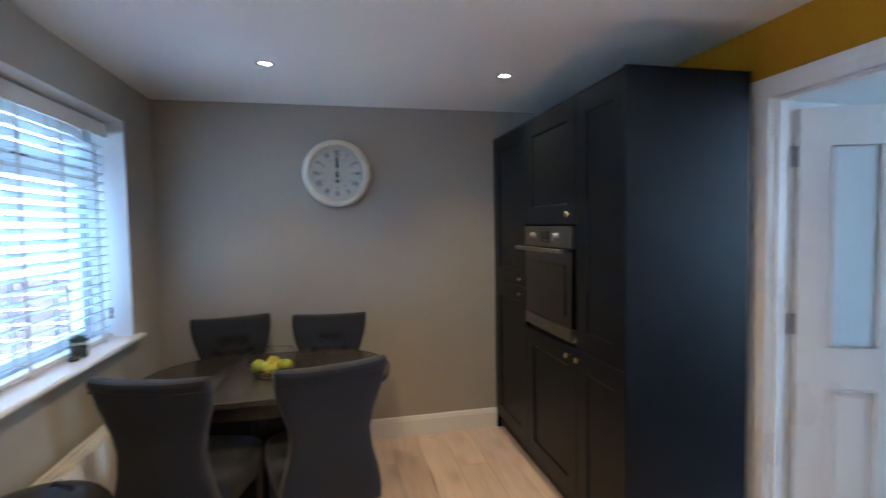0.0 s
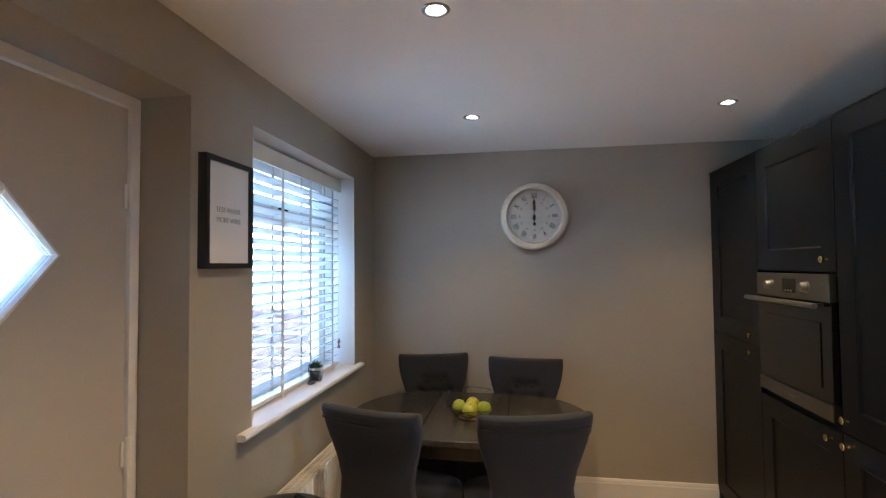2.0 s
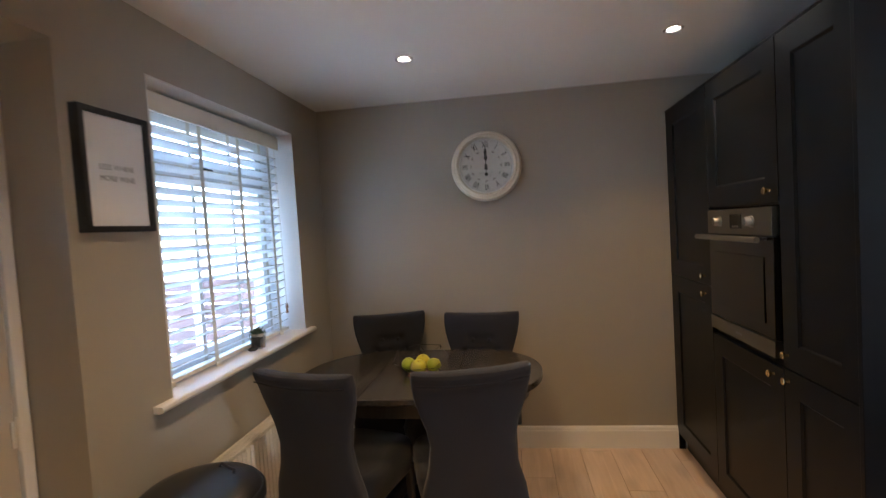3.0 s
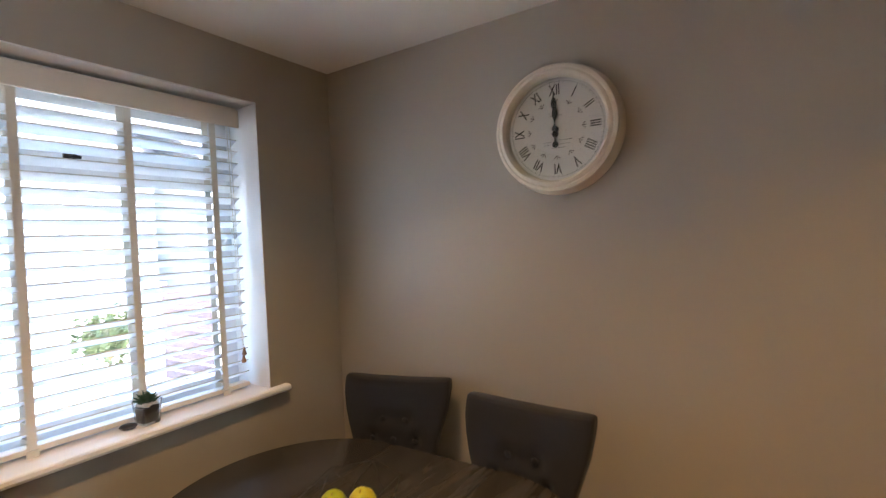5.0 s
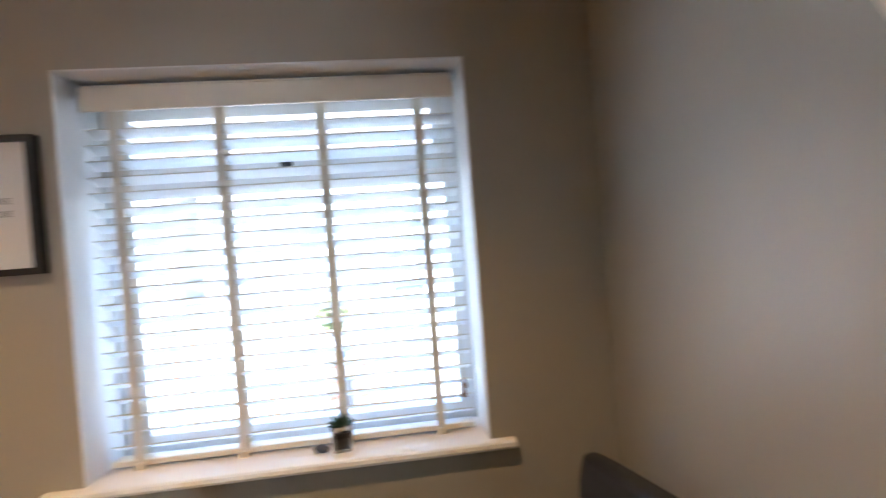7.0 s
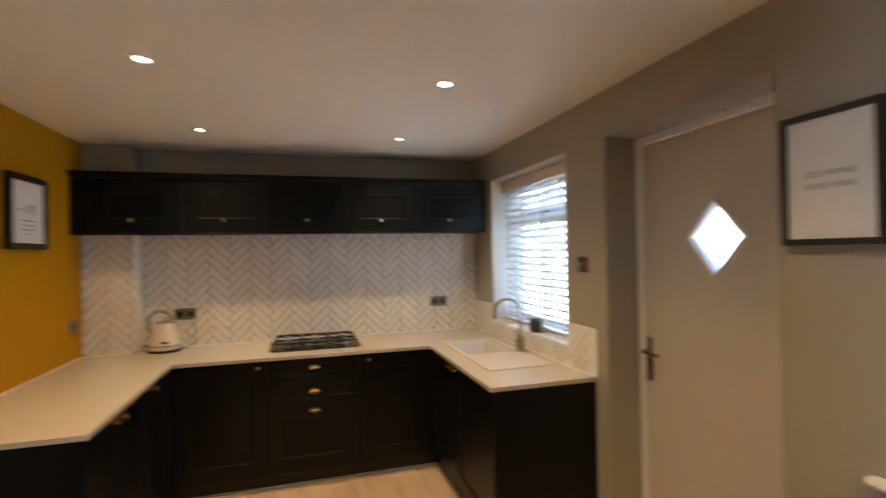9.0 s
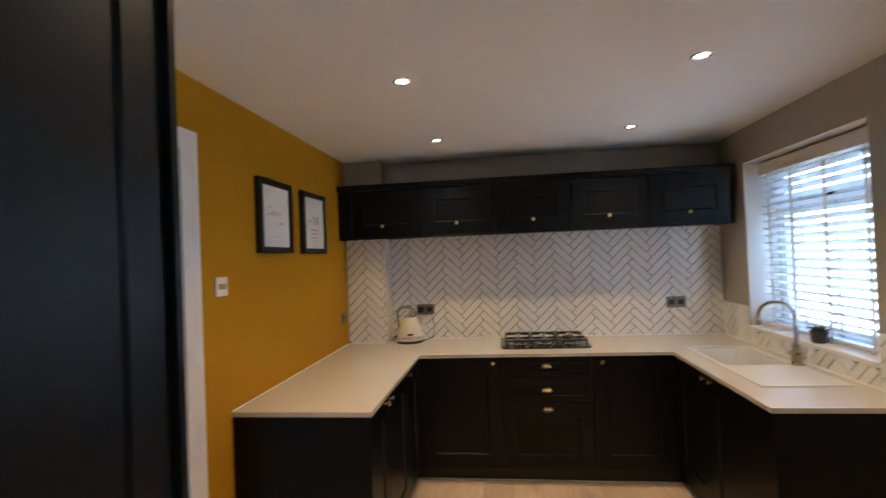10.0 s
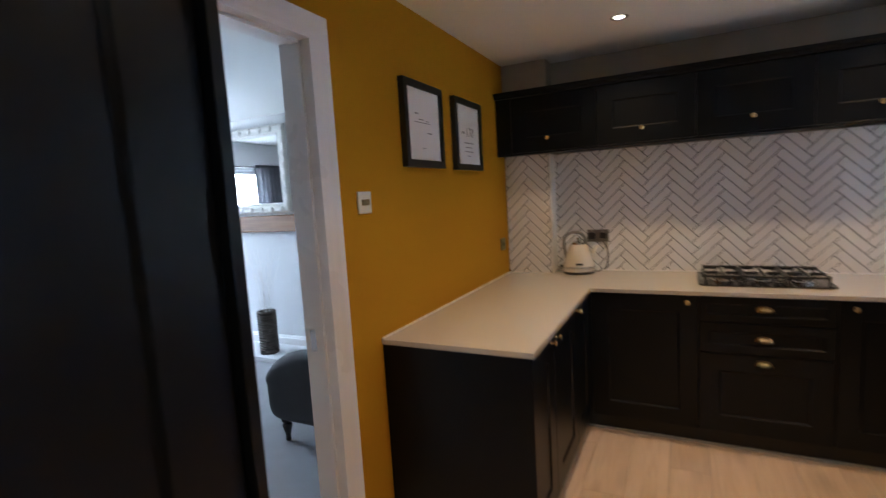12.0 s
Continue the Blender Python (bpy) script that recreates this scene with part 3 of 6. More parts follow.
def venetian(label, y0, y1, z0, z1, tapes, cord_y, pitch=0.049, x=-0.115):
    blind = thing("venetian_blind", label, "blind", (x, 0, 0), group="window blinds")
    part("valance", box(0.028, y0 - 0.004, z1 - 0.088, 0.038, y1 + 0.004, z1 - 0.014, 0.003), VALANCE, blind, "cream wooden valance")
    bm = box(-0.03, y0, z1 - 0.05, 0.026, y1, z1 - 0.004, 0.002)
    part("headrail", bm, VALANCE, blind)
    slat = bmesh.new()
    prof = [(-0.025, -0.0012), (-0.012, 0.0008), (0.0, 0.0014), (0.012, 0.0008), (0.025, -0.0018), (0.025, 0.0026), (0.012, 0.0036), (0.0, 0.0040), (-0.012, 0.0034), (-0.025, 0.0014)]
    loft([[(px, yy, pz) for px, pz in prof] for yy in (y0, y1)], slat)
    for f in slat.faces:
        if all(v.co.x > 0.0249 for v in f.verts):
            f.material_index = 1
    first = part("slat", slat, [SLAT, TAPE], blind)
    n = int((z1 - 0.085 - (z0 + 0.028)) / pitch)
    for i in range(n):
        m = pose(0, 0, z0 + 0.055 + i * pitch, 0, -27 + 1.2 * math.sin(i * 2.3), 0)
        if i == 0:
            first.matrix_local = m
        else:
            share("slat", first.data, blind, m)
    part("bottom_rail", box(-0.026, y0, z0 + 0.004, 0.026, y1, z0 + 0.022, 0.004), VALANCE, blind)
    for ty in tapes:
        bm = bmesh.new()
        for sx in (-0.0275, 0.0265):
            box(sx, ty - 0.0125, z0 + 0.003, sx + 0.001, ty + 0.0125, z1 - 0.055, bm=bm)
        for i in range(n):
            box(-0.0265, ty - 0.0125, z0 + 0.0465 + i * pitch, 0.0265, ty + 0.0125, z0 + 0.0472 + i * pitch, bm=bm)
        part("ladder_tape", bm, TAPE, blind, "cream fabric ladder tape")
        part("tape_knob", box(0.0278, ty - 0.016, z0 - 0.012, 0.036, ty + 0.016, z0 + 0.016, 0.003), VALANCE, blind)
    bm = bmesh.new()
    low = z0 + 0.11
    for dy, dz in ((0.0, 0.0), (0.012, 0.03)):
        tube([(0.032, cord_y + dy, z1 - 0.06), (0.036, cord_y + dy + 0.004, (z1 + low) / 2), (0.034, cord_y + 0.02 + dy * 0.3, low + 0.03 + dz)], 0.0013, 6, bm)
    part("cord", bm, VALANCE, blind, "thin looped pull cords")
    for k in (0.0, 0.03):
        part("tassel", lathe([(0.001, 0.034), (0.004, 0.03), (0.006, 0.018), (0.0095, 0.006), (0.009, 0.0), (0.0, 0.0)][::-1], 12, None, Matrix.Translation((0.034, cord_y + 0.02 + k * 0.12, low + k))), BEAM, blind, "small turned wooden tassel", smooth=True)
    return blind


venetian("white wooden slatted blind with cream tapes, slats tilted open", -1.585, -0.45, 0.945, 2.13, (-0.562, -0.876, -1.19, -1.50), -0.50)
venetian("white wooden slatted blind over the sink, tilted open", -4.388, -3.292, 1.018, 2.122, (-3.42, -3.73, -4.04, -4.29), -3.345)


# ---- kitchen cabinets ----
def shaker(x0, x1, z0, z1, stile=0.094, th=0.02):
    """A door front: flat frame, moulded step, sunk panel. Front towards -y at y = 0."""
    bm = bmesh.new()
    g = 0.0015
    x0, x1, z0, z1 = x0 + g, x1 - g, z0 + g, z1 - g
    s = min(stile, (z1 - z0) * 0.27, (x1 - x0) * 0.3)
    loops = []
    for o, y in ((0.0, th), (0.0, 0.0012), (0.0012, 0.0), (s, 0.0), (s + 0.004, 0.003), (s + 0.008, 0.008), (s + 0.010, 0.0085)):
        loops.append([bm.verts.new(v) for v in ((x0 + o, y, z0 + o), (x1 - o, y, z0 + o), (x1 - o, y, z1 - o), (x0 + o, y, z1 - o))])
    for a, b in zip(loops, loops[1:]):
        for i in range(4):
            bm.faces.new((a[i], a[(i + 1) % 4], b[(i + 1) % 4], b[i]))
    bm.faces.new(loops[-1])
    bm.faces.new(loops[0][::-1])
    return bm


def knob_mesh():
    bm = lathe([(0.0065, 0.0), (0.0055, 0.004), (0.0045, 0.012), (0.006, 0.016), (0.0135, 0.0165), (0.0145, 0.019), (0.0145, 0.024), (0.012, 0.026), (0.0, 0.026)], 8, None, pose(0, 0, 0, 90, 0, 0))
    me = bpy.data.meshes.new("knob")
    bmesh.ops.recalc_face_normals(bm, faces=bm.faces)
    bm.to_mesh(me)
    bm.free()
    me.materials.append(BRASS)
    return me


def cup_mesh():
    """A half-shell drawer pull, open underneath, with a narrow flange."""
    bm = bmesh.new()
    n, k = 16, 8
    rows = []
    for a in range(k + 1):
        f = math.pi / 2 * a / k
        rows.append([bm.verts.new((0.046 * math.cos(math.pi * i / n), -0.025 * math.sin(f) * math.sin(math.pi * i / n) ** 0.6, -0.012 + 0.034 * math.cos(f) * math.sin(math.pi * i / n) ** 0.7)) for i in range(n + 1)])
    for a, b in zip(rows, rows[1:]):
        for i in range(n):
            if len({*a[i:i + 2], *b[i:i + 2]}) == 4:
                bm.faces.new((a[i], a[i + 1], b[i + 1], b[i]))
    bmesh.ops.remove_doubles(bm, verts=bm.verts[:], dist=0.0002)
    bmesh.ops.solidify(bm, geom=bm.faces[:], thickness=0.002)
    tube([(0.048 * math.cos(math.pi * i / n), -0.001, -0.012 + 0.036 * math.sin(math.pi * i / n) ** 0.7) for i in range(n + 1)], 0.0025, 6, bm)
    me = bpy.data.meshes.new("cup_pull")
    bmesh.ops.recalc_face_normals(bm, faces=bm.faces)
    bm.to_mesh(me)
    bm.free()
    me.materials.append(BRASS)
    me.shade_smooth()
    me.set_sharp_from_angle(angle=radians(50))
    return me


KNOB, CUP = knob_mesh(), cup_mesh()


def cabinet(name, label, at, rz, w, z0, z1, depth, fronts, group="", hollow=None):
    """A unit whose fronts stand at local y = 0, facing -y. fronts: x0, x1, z0, z1, kind, handle's x and z."""
    unit = thing(name, label, "cabinet", at, rz, group)
    if hollow:
        holes = [(0.018, w - 0.018, hollow[0], hollow[1])]
        body = slab("y", 0.022, depth - 0.02, (0.0005, w - 0.0005), (z0, z1), holes)
    else:
        body = box(0.0005, 0.0205, z0, w - 0.0005, depth, z1)
    part("body", body, NAVY, unit)
    for x0, x1, a, b, kind, hx, hz in fronts:
        d = part("drawer_front" if kind == "drawer" else "door", shaker(x0, x1, a, b), NAVY, unit)
        if kind == "drawer":
            share("cup_pull", CUP, d, pose(hx, 0, hz) @ Matrix.Diagonal((0.78, 0.85, 0.8, 1)))
        elif hx is not None:
            share("knob", KNOB, d, pose(hx, 0, hz))
    return unit


TALL = "tall cabinet run"
ZT = 2.150
cabinet("tall_cabinet", "tall charcoal-blue shaker cabinet beside the end wall", (FRONT, -0.024, 0), -90, 0.597, 0.10, ZT, 0.572,
        [(0.0, 0.597, 1.132, ZT, "door", 0.52, 1.178), (0.0, 0.597, 0.105, 1.130, "door", 0.52, 1.084)], TALL)
cabinet("oven_cabinet", "tall charcoal-blue cabinet built round the oven", (FRONT, -0.622, 0), -90, 0.640, 0.10, ZT, 0.572,
        [(0.0, 0.640, 1.532, ZT, "door", 0.578, 1.580), (0.0, 0.640, 0.105, 0.895, "door", 0.570, 0.858)], TALL, hollow=(0.912, 1.526))
cabinet("tall_cabinet", "tall charcoal-blue shaker cabinet with long upper door", (FRONT, -1.264, 0), -90, 0.422, 0.10, ZT, 0.572,
        [(0.0, 0.422, 0.907, ZT, "door", 0.032, 0.958), (0.0, 0.422, 0.105, 0.905, "door", 0.032, 0.860)], TALL)
_p = thing("end_panel", "plain charcoal-blue end panel of the tall cabinets", "cabinet panel")
part("panel", box(FRONT - 0.016, -1.7045, 0.0, FRONT + 0.574, -1.6865, ZT + 0.008, 0.0015), NAVY, _p)
part("top_panel", box(FRONT - 0.002, -1.6862, ZT + 0.001, FRONT + 0.574, -0.002, ZT + 0.008, 0.001), NAVY, _p)
part("filler", box(FRONT + 0.002, -0.0235, 0.0, FRONT + 0.04, -0.001, ZT, 0.001), NAVY, _p)
tagged(part("plinth", box(FRONT + 0.05, -1.686, 0.0, FRONT + 0.066, -0.024, 0.099), CARCASS), "black plinth under the tall cabinets", "plinth")

BASE = "base cabinets"
BZ = TOP - 0.023
# along the tiled wall, seen from the camera's left to right
cabinet("base_cabinet", "dark shaker base cabinet in the inner corner", (2.287, -4.185, 0), 180, 0.57, 0.10, BZ, 0.62, [(0.0, 0.57, 0.105, BZ - 0.004, "door", 0.515, 0.825)], BASE)
cabinet("drawer_cabinet", "dark drawer unit with brass cup pulls under the hob", (1.715, -4.185, 0), 180, 0.60, 0.10, BZ, 0.62,
        [(0.0, 0.60, 0.722, BZ - 0.004, "drawer", 0.30, 0.797), (0.0, 0.60, 0.552, 0.720, "drawer", 0.30, 0.635), (0.0, 0.60, 0.105, 0.550, "drawer", 0.30, 0.505)], BASE)
cabinet("base_cabinet", "dark shaker base cabinet beside the hob drawers", (1.113, -4.185, 0), 180, 0.518, 0.10, BZ, 0.62, [(0.0, 0.518, 0.105, BZ - 0.004, "door", 0.065, 0.825)], BASE)
# the leg along the ochre wall
for _y, _w, _hx in ((-2.972, 0.335, 0.29), (-3.309, 0.475, 0.04), (-3.786, 0.385, 0.045)):
    cabinet("base_cabinet", "dark shaker base cabinet along the ochre wall", (2.297, _y, 0), -90, _w, 0.10, BZ, W - 2.297 - 0.004, [(0.0, _w, 0.105, BZ - 0.004, "door", _hx, 0.832)], BASE)
# the leg under the window
for _y, _w, _hx in ((-4.175, 0.493, 0.45), (-3.680, 0.655, 0.045)):
    cabinet("sink_cabinet", "dark shaker base cabinet under the kitchen sink", (0.580, _y, 0), 90, _w, 0.10, 0.69, 0.57, [(0.0, _w, 0.105, BZ - 0.004, "door", _hx, 0.828)], BASE)
_p = thing("end_panel", "plain dark end panel of the ochre wall cabinets", "cabinet panel")
part("panel", box(2.293, -2.971, 0.0, W - 0.001, -2.953, BZ, 0.0015), NAVY, _p)
part("edge_band", box(2.2905, -2.9705, 0.0, 2.2928, -2.9535, BZ - 0.001), NAVY, _p)
_p = thing("end_panel", "plain dark end panel of the sink cabinets", "cabinet panel")
part("panel", box(0.002, -3.024, 0.0, 0.584, -3.007, BZ, 0.0015), NAVY, _p)
part("edge_band", box(0.5842, -3.0235, 0.0, 0.5865, -3.0075, BZ - 0.001), NAVY, _p)
part("corner_post", box(0.556, -4.200, 0.10, 0.594, -4.1765, BZ - 0.001, 0.001), NAVY, _p)
part("corner_post", box(2.2885, -4.210, 0.10, 2.318, -4.1735, BZ - 0.001, 0.001), NAVY, _p)
for _b in ((2.340, -4.235, 2.356, -2.972), (0.572, -4.251, 2.355, -4.235), (0.524, -4.235, 0.540, -3.025)):
    tagged(part("plinth", box(_b[0], _b[1], 0.0, _b[2], _b[3], 0.099), CARCASS), "black plinth under the base cabinets", "plinth")

worktop = thing("worktop", "cream-white quartz worktop in a U shape", "worktop")
SINK = (0.078, 0.484, -4.300, -3.315)
BOWL = (0.118, 0.456, -4.272, -3.745)
part("slab", slab("z", TOP - 0.022, TOP, (0.002, 0.600), (-4.1615, -3.003), [(SINK[0] + 0.02, SINK[1] - 0.02, SINK[2], SINK[3] - 0.02)]), QUARTZ, worktop)
part("slab", slab("z", TOP - 0.022, TOP, (0.002, W - 0.002), (S + 0.002, -4.162), [(SINK[0] + 0.02, SINK[1] - 0.02, SINK[2] + 0.02, -4.1)]), QUARTZ, worktop)
part("slab", slab("z", TOP - 0.022, TOP, (2.281, W - 0.002), (-4.1615, -2.945), []), QUARTZ, worktop)
part("sealant_bead", tube([(W - 0.003, -2.950, TOP + 0.002), (W - 0.003, -4.65, TOP + 0.002)], 0.004, 6), GLOSS, worktop, "white sealant bead")
part("sealant_bead", tube([(0.012, S + 0.012, TOP + 0.002), (2.612, S + 0.012, TOP + 0.002)], 0.005, 6), GLOSS, worktop, "white sealant bead")
part("sealant_bead", tube([(2.64, S + 0.167, TOP + 0.002), (W - 0.008, S + 0.167, TOP + 0.002)], 0.005, 6), GLOSS, worktop, "white sealant bead")
part("sealant_bead", tube([(0.012, S + 0.02, TOP + 0.002), (0.012, -3.010, TOP + 0.002)], 0.005, 6), GLOSS, worktop, "white sealant bead")

WALLCAB = "wall cabinets"
for _i in range(5):
    _x = 2.834 - _i * 0.557
    cabinet("wall_cabinet", "dark shaker wall cabinet with a small brass knob", (_x, -4.498, 0), 180, 0.557, 1.735, 2.105, 0.318, [(0.0, 0.557, 1.737, 2.103, "door", (0.246, 0.264, 0.278, 0.270, 0.270)[_i], 1.821)], WALLCAB)
_p = thing("cabinet_cornice", "dark cornice and pelmet along the wall cabinets", "cornice")
_prof = [(0.0, 2.1055), (-0.012, 2.1055), (-0.016, 2.118), (-0.030, 2.128), (-0.034, 2.146), (0.06, 2.146), (0.06, 2.1055)]
part("cornice", loft([[(x, -4.498 - d, z) for d, z in _prof] for x in (0.034, W - 0.002)]), NAVY, _p)
part("filler", box(2.836, -4.518, 1.735, W - 0.002, -4.500, 2.105), NAVY, _p)
part("pelmet", box(0.050, -4.53, 1.724, W - 0.002, -4.50, 1.7345, 0.002), NAVY, _p)
part("end_panel", box(0.034, -4.816, 1.724, 0.0475, -4.495, 2.105, 0.001), NAVY, _p)
_p = thing("base_trim", "thin grey scribing strip along the plinths", "trim", kind="structure")
for _b in ((2.328, -4.223, 2.3398, -2.976), (0.552, -4.2348, 2.328, -4.223), (0.5402, -4.223, 0.552, -3.025)):
    part("strip", box(_b[0], _b[1], -0.001, _b[2], _b[3], 0.014, 0.003), INK, _p)


# ---- oven, hob, sink, kettle ----
def build_oven():
    oven = thing("oven", "built-in stainless steel and black glass oven", "oven", (FRONT - 0.013, -0.637, 0.921), -90)
    w, h = 0.595, 0.597
    part("housing", box(0.02, 0.03, 0.006, w - 0.02, 0.52, h - 0.006), IRON, oven)
    part("control_panel", box(0.0, 0.0, h - 0.112, w, 0.03, h, 0.002), NICKEL, oven, "brushed steel control panel")
    for kx in (0.145, 0.445):
        bm = lathe([(0.024, 0.0), (0.024, 0.006), (0.020, 0.008), (0.0185, 0.028), (0.017, 0.031), (0.0, 0.031)], 24, None, Matrix.Translation((kx, 0, h - 0.056)) @ pose(0, 0, 0, 90, 0, 0))
        part("dial", bm, STEEL, oven, "round steel dial", smooth=True)
    part("display", box(0.245, -0.002, h - 0.088, 0.355, 0.002, h - 0.024, 0.002), OVENLCD, oven, "dark digital display")
    for k in range(3):
        part("display_button", box(0.272 + 0.022 * k, -0.0035, h - 0.082, 0.284 + 0.022 * k, -0.002, h - 0.074), STEEL, oven)
    door = part("oven_door", box(0.0, 0.004, 0.075, w, 0.04, h - 0.118, 0.003), BLACKGLASS, oven, "black glass oven door")
    part("window", box(0.07, 0.0, 0.13, w - 0.07, 0.0042, h - 0.20, 0.002), BLACKGLASS, door)
    part("bottom_trim", box(0.0, 0.0, 0.008, w, 0.03, 0.073, 0.002), NICKEL, oven, "brushed steel lower trim")
    part("maker_mark", box(w / 2 - 0.03, -0.0006, 0.034, w / 2 + 0.03, 0.001, 0.044), INK, oven)
    bm = tube([(0.0, -0.054, h - 0.126), (w, -0.054, h - 0.126)], 0.0115, 16)
    part("handle", bm, STEEL, door, "brushed steel bar handle", smooth=True)
    for kx in (0.05, w - 0.05):
        part("handle_post", box(kx - 0.009, -0.052, h - 0.132, kx + 0.009, 0.0045, h - 0.1185, 0.003), BLACK, door)


build_oven()


def build_hob():
    hob = thing("gas_hob", "stainless steel gas hob with black pan supports", "hob", (1.396, -4.545, TOP), 0)
    bm = prism([(p[0], p[1]) for p in ring(0.635, 0.46, n=40, power=14)], 0.0, 0.009, 0.003)
    part("base_plate", bm, DARKSTEEL, hob, "dark polished steel tray", smooth=True)
    for bx, by, r in ((-0.19, 0.10, 0.036), (0.19, 0.10, 0.044), (-0.19, -0.08, 0.044), (0.10, -0.08, 0.026), (0.0, 0.09, 0.03)):
        b = part("burner", lathe([(r + 0.014, 0.009), (r + 0.014, 0.017), (r + 0.004, 0.021), (r + 0.004, 0.030), (0.0, 0.030)], 24, None, Matrix.Translation((bx, by, 0))), CHROME, hob, smooth=True)
        part("burner_cap", lathe([(r, 0.0302), (r + 0.002, 0.033), (r - 0.002, 0.038), (0.0, 0.039)], 24, None, Matrix.Translation((bx, by, 0))), IRON, b, "black burner cap", smooth=True)
    for sx in (-0.195, 0.0, 0.195):
        bm = bmesh.new()
        w2 = 0.088
        for a, b in (((sx - w2, -0.17), (sx + w2, -0.17)), ((sx - w2, 0.19), (sx + w2, 0.19)), ((sx - w2, -0.17), (sx - w2, 0.19)), ((sx + w2, -0.17), (sx + w2, 0.19))):
            box(min(a[0], b[0]) - 0.006, min(a[1], b[1]) - 0.006, 0.046, max(a[0], b[0]) + 0.006, max(a[1], b[1]) + 0.006, 0.057, 0.002, bm=bm, seg=1)
        for yy in (-0.08, 0.10):
            for d in (-1, 1):
                box(sx + (0.02 if d > 0 else -w2), yy - 0.004, 0.050, sx + (w2 if d > 0 else -0.02), yy + 0.004, 0.066, 0.0015, bm=bm, seg=1)
                box(sx - 0.004, yy + (0.02 if d > 0 else -0.08), 0.050, sx + 0.004, yy + (0.08 if d > 0 else -0.02), 0.066, 0.0015, bm=bm, seg=1)
        for fx in (-w2, w2):
            for fy in (-0.17, 0.19):
                box(sx + fx - 0.005, fy - 0.005, 0.008, sx + fx + 0.005, fy + 0.005, 0.062, 0.0015, bm=bm, seg=1)
        part("pan_support", bm, IRON, hob, "black cast-iron pan support")
    for k in range(5):
        part("dial", lathe([(0.017, 0.009), (0.0165, 0.012), (0.014, 0.013), (0.0125, 0.024), (0.011, 0.026), (0.0, 0.026)], 18, None, Matrix.Translation((-0.11 + 0.055 * k, 0.198, 0))), BLACK, hob, "black gas dial", smooth=True)


build_hob()


def build_sink():
    sink = thing("kitchen_sink", "white ceramic inset sink with ribbed drainer", "sink")
    x0, x1, y0, y1 = SINK
    bm = slab("z", TOP - 0.012, TOP + 0.006, (x0, x1), (y0, y1), [BOWL[:2] + BOWL[2:]])
    bmesh.ops.bevel(bm, geom=[e for e in bm.edges if e.calc_face_angle(0) > 1.0 and max(v.co.z for v in e.verts) > TOP], offset=0.004, segments=2, affect="EDGES")
    part("rim", bm, CERAMIC, sink)
    b0, b1, c0, c1 = BOWL
    cx, cy = (b0 + b1) / 2, (c0 + c1) / 2
    secs = []
    for o, z in ((-0.004, TOP + 0.003), (0.0, TOP - 0.004), (0.006, TOP - 0.10), (0.014, TOP - 0.165), (0.035, TOP - 0.185), (0.12, TOP - 0.19)):
        secs.append([(x, y, z) for x, y, _ in ring(b1 - b0 - 2 * o, c1 - c0 - 2 * o, cx, cy, 0, 48, 9)])
    bm = loft(secs, caps=False)
    bm.faces.new(bm.verts[-48:])
    part("bowl", bm, CERAMIC, sink, smooth=True)
    part("waste", lathe([(0.042, 0.0), (0.042, 0.003), (0.034, 0.005), (0.03, 0.002), (0.0, 0.002)], 24, None, Matrix.Translation((cx, cy, TOP - 0.1895))), CHROME, sink, "chrome basket waste", smooth=True)
    for k in range(6):
        bm = loft([[(0.155 + 0.045 * k + dx, yy, TOP + 0.0058 + dz) for dx, dz in ((-0.006, 0), (0, 0.0014), (0.006, 0))] for yy in (-3.70, -3.38)])
        part("drainer_rib", bm, CERAMIC, sink)
    part("overflow", lathe([(0.016, 0), (0.016, 0.003), (0.0, 0.003)], 18, None, Matrix.Translation((b1 - 0.012, cy, TOP - 0.05)) @ pose(0, 0, 0, 0, -90, 0)), CHROME, sink)


build_sink()


def build_tap():
    tap = thing("kitchen_tap", "swan-neck mixer tap with brass body behind the sink", "tap", (0.088, -3.738, TOP + 0.0055))
    tap.scale = (1.12, 1.12, 1.15)
    bm = lathe([(0.030, 0.0), (0.030, 0.006), (0.024, 0.010), (0.022, 0.030), (0.026, 0.034), (0.026, 0.060), (0.022, 0.066), (0.018, 0.085), (0.013, 0.10), (0.0, 0.10)], 24)
    part("body", bm, BRONZE, tap, "aged brass tap body", smooth=True)
    pts = [(0, 0, 0.09), (0, 0, 0.17)] + [(0.066 - 0.066 * math.cos(a), -0.066 * 0.55 * (1 - math.cos(a)), 0.232 + 0.066 * math.sin(a)) for a in [math.pi * i / 14 for i in range(15)]] + [(0.133, -0.0735, 0.205)]
    part("spout", tube(pts, 0.0088, 14), CHROME, tap, "polished curved spout", smooth=True)
    part("nozzle", tube([(0.133, -0.0735, 0.208), (0.134, -0.074, 0.183)], 0.013, 14), BRONZE, tap, smooth=True)
    for s in (-1, 1):
        h = part("valve", tube([(0, s * 0.02, 0.048), (0.0, s * 0.05, 0.048)], 0.012, 12), BRONZE, tap, smooth=True)
        part("lever", tube([(0, s * 0.048, 0.050), (0.004, s * 0.075, 0.075), (0.008, s * 0.09, 0.10)], [0.007, 0.006, 0.008], 10), CERAMIC, h, "white ceramic lever", smooth=True)


build_tap()


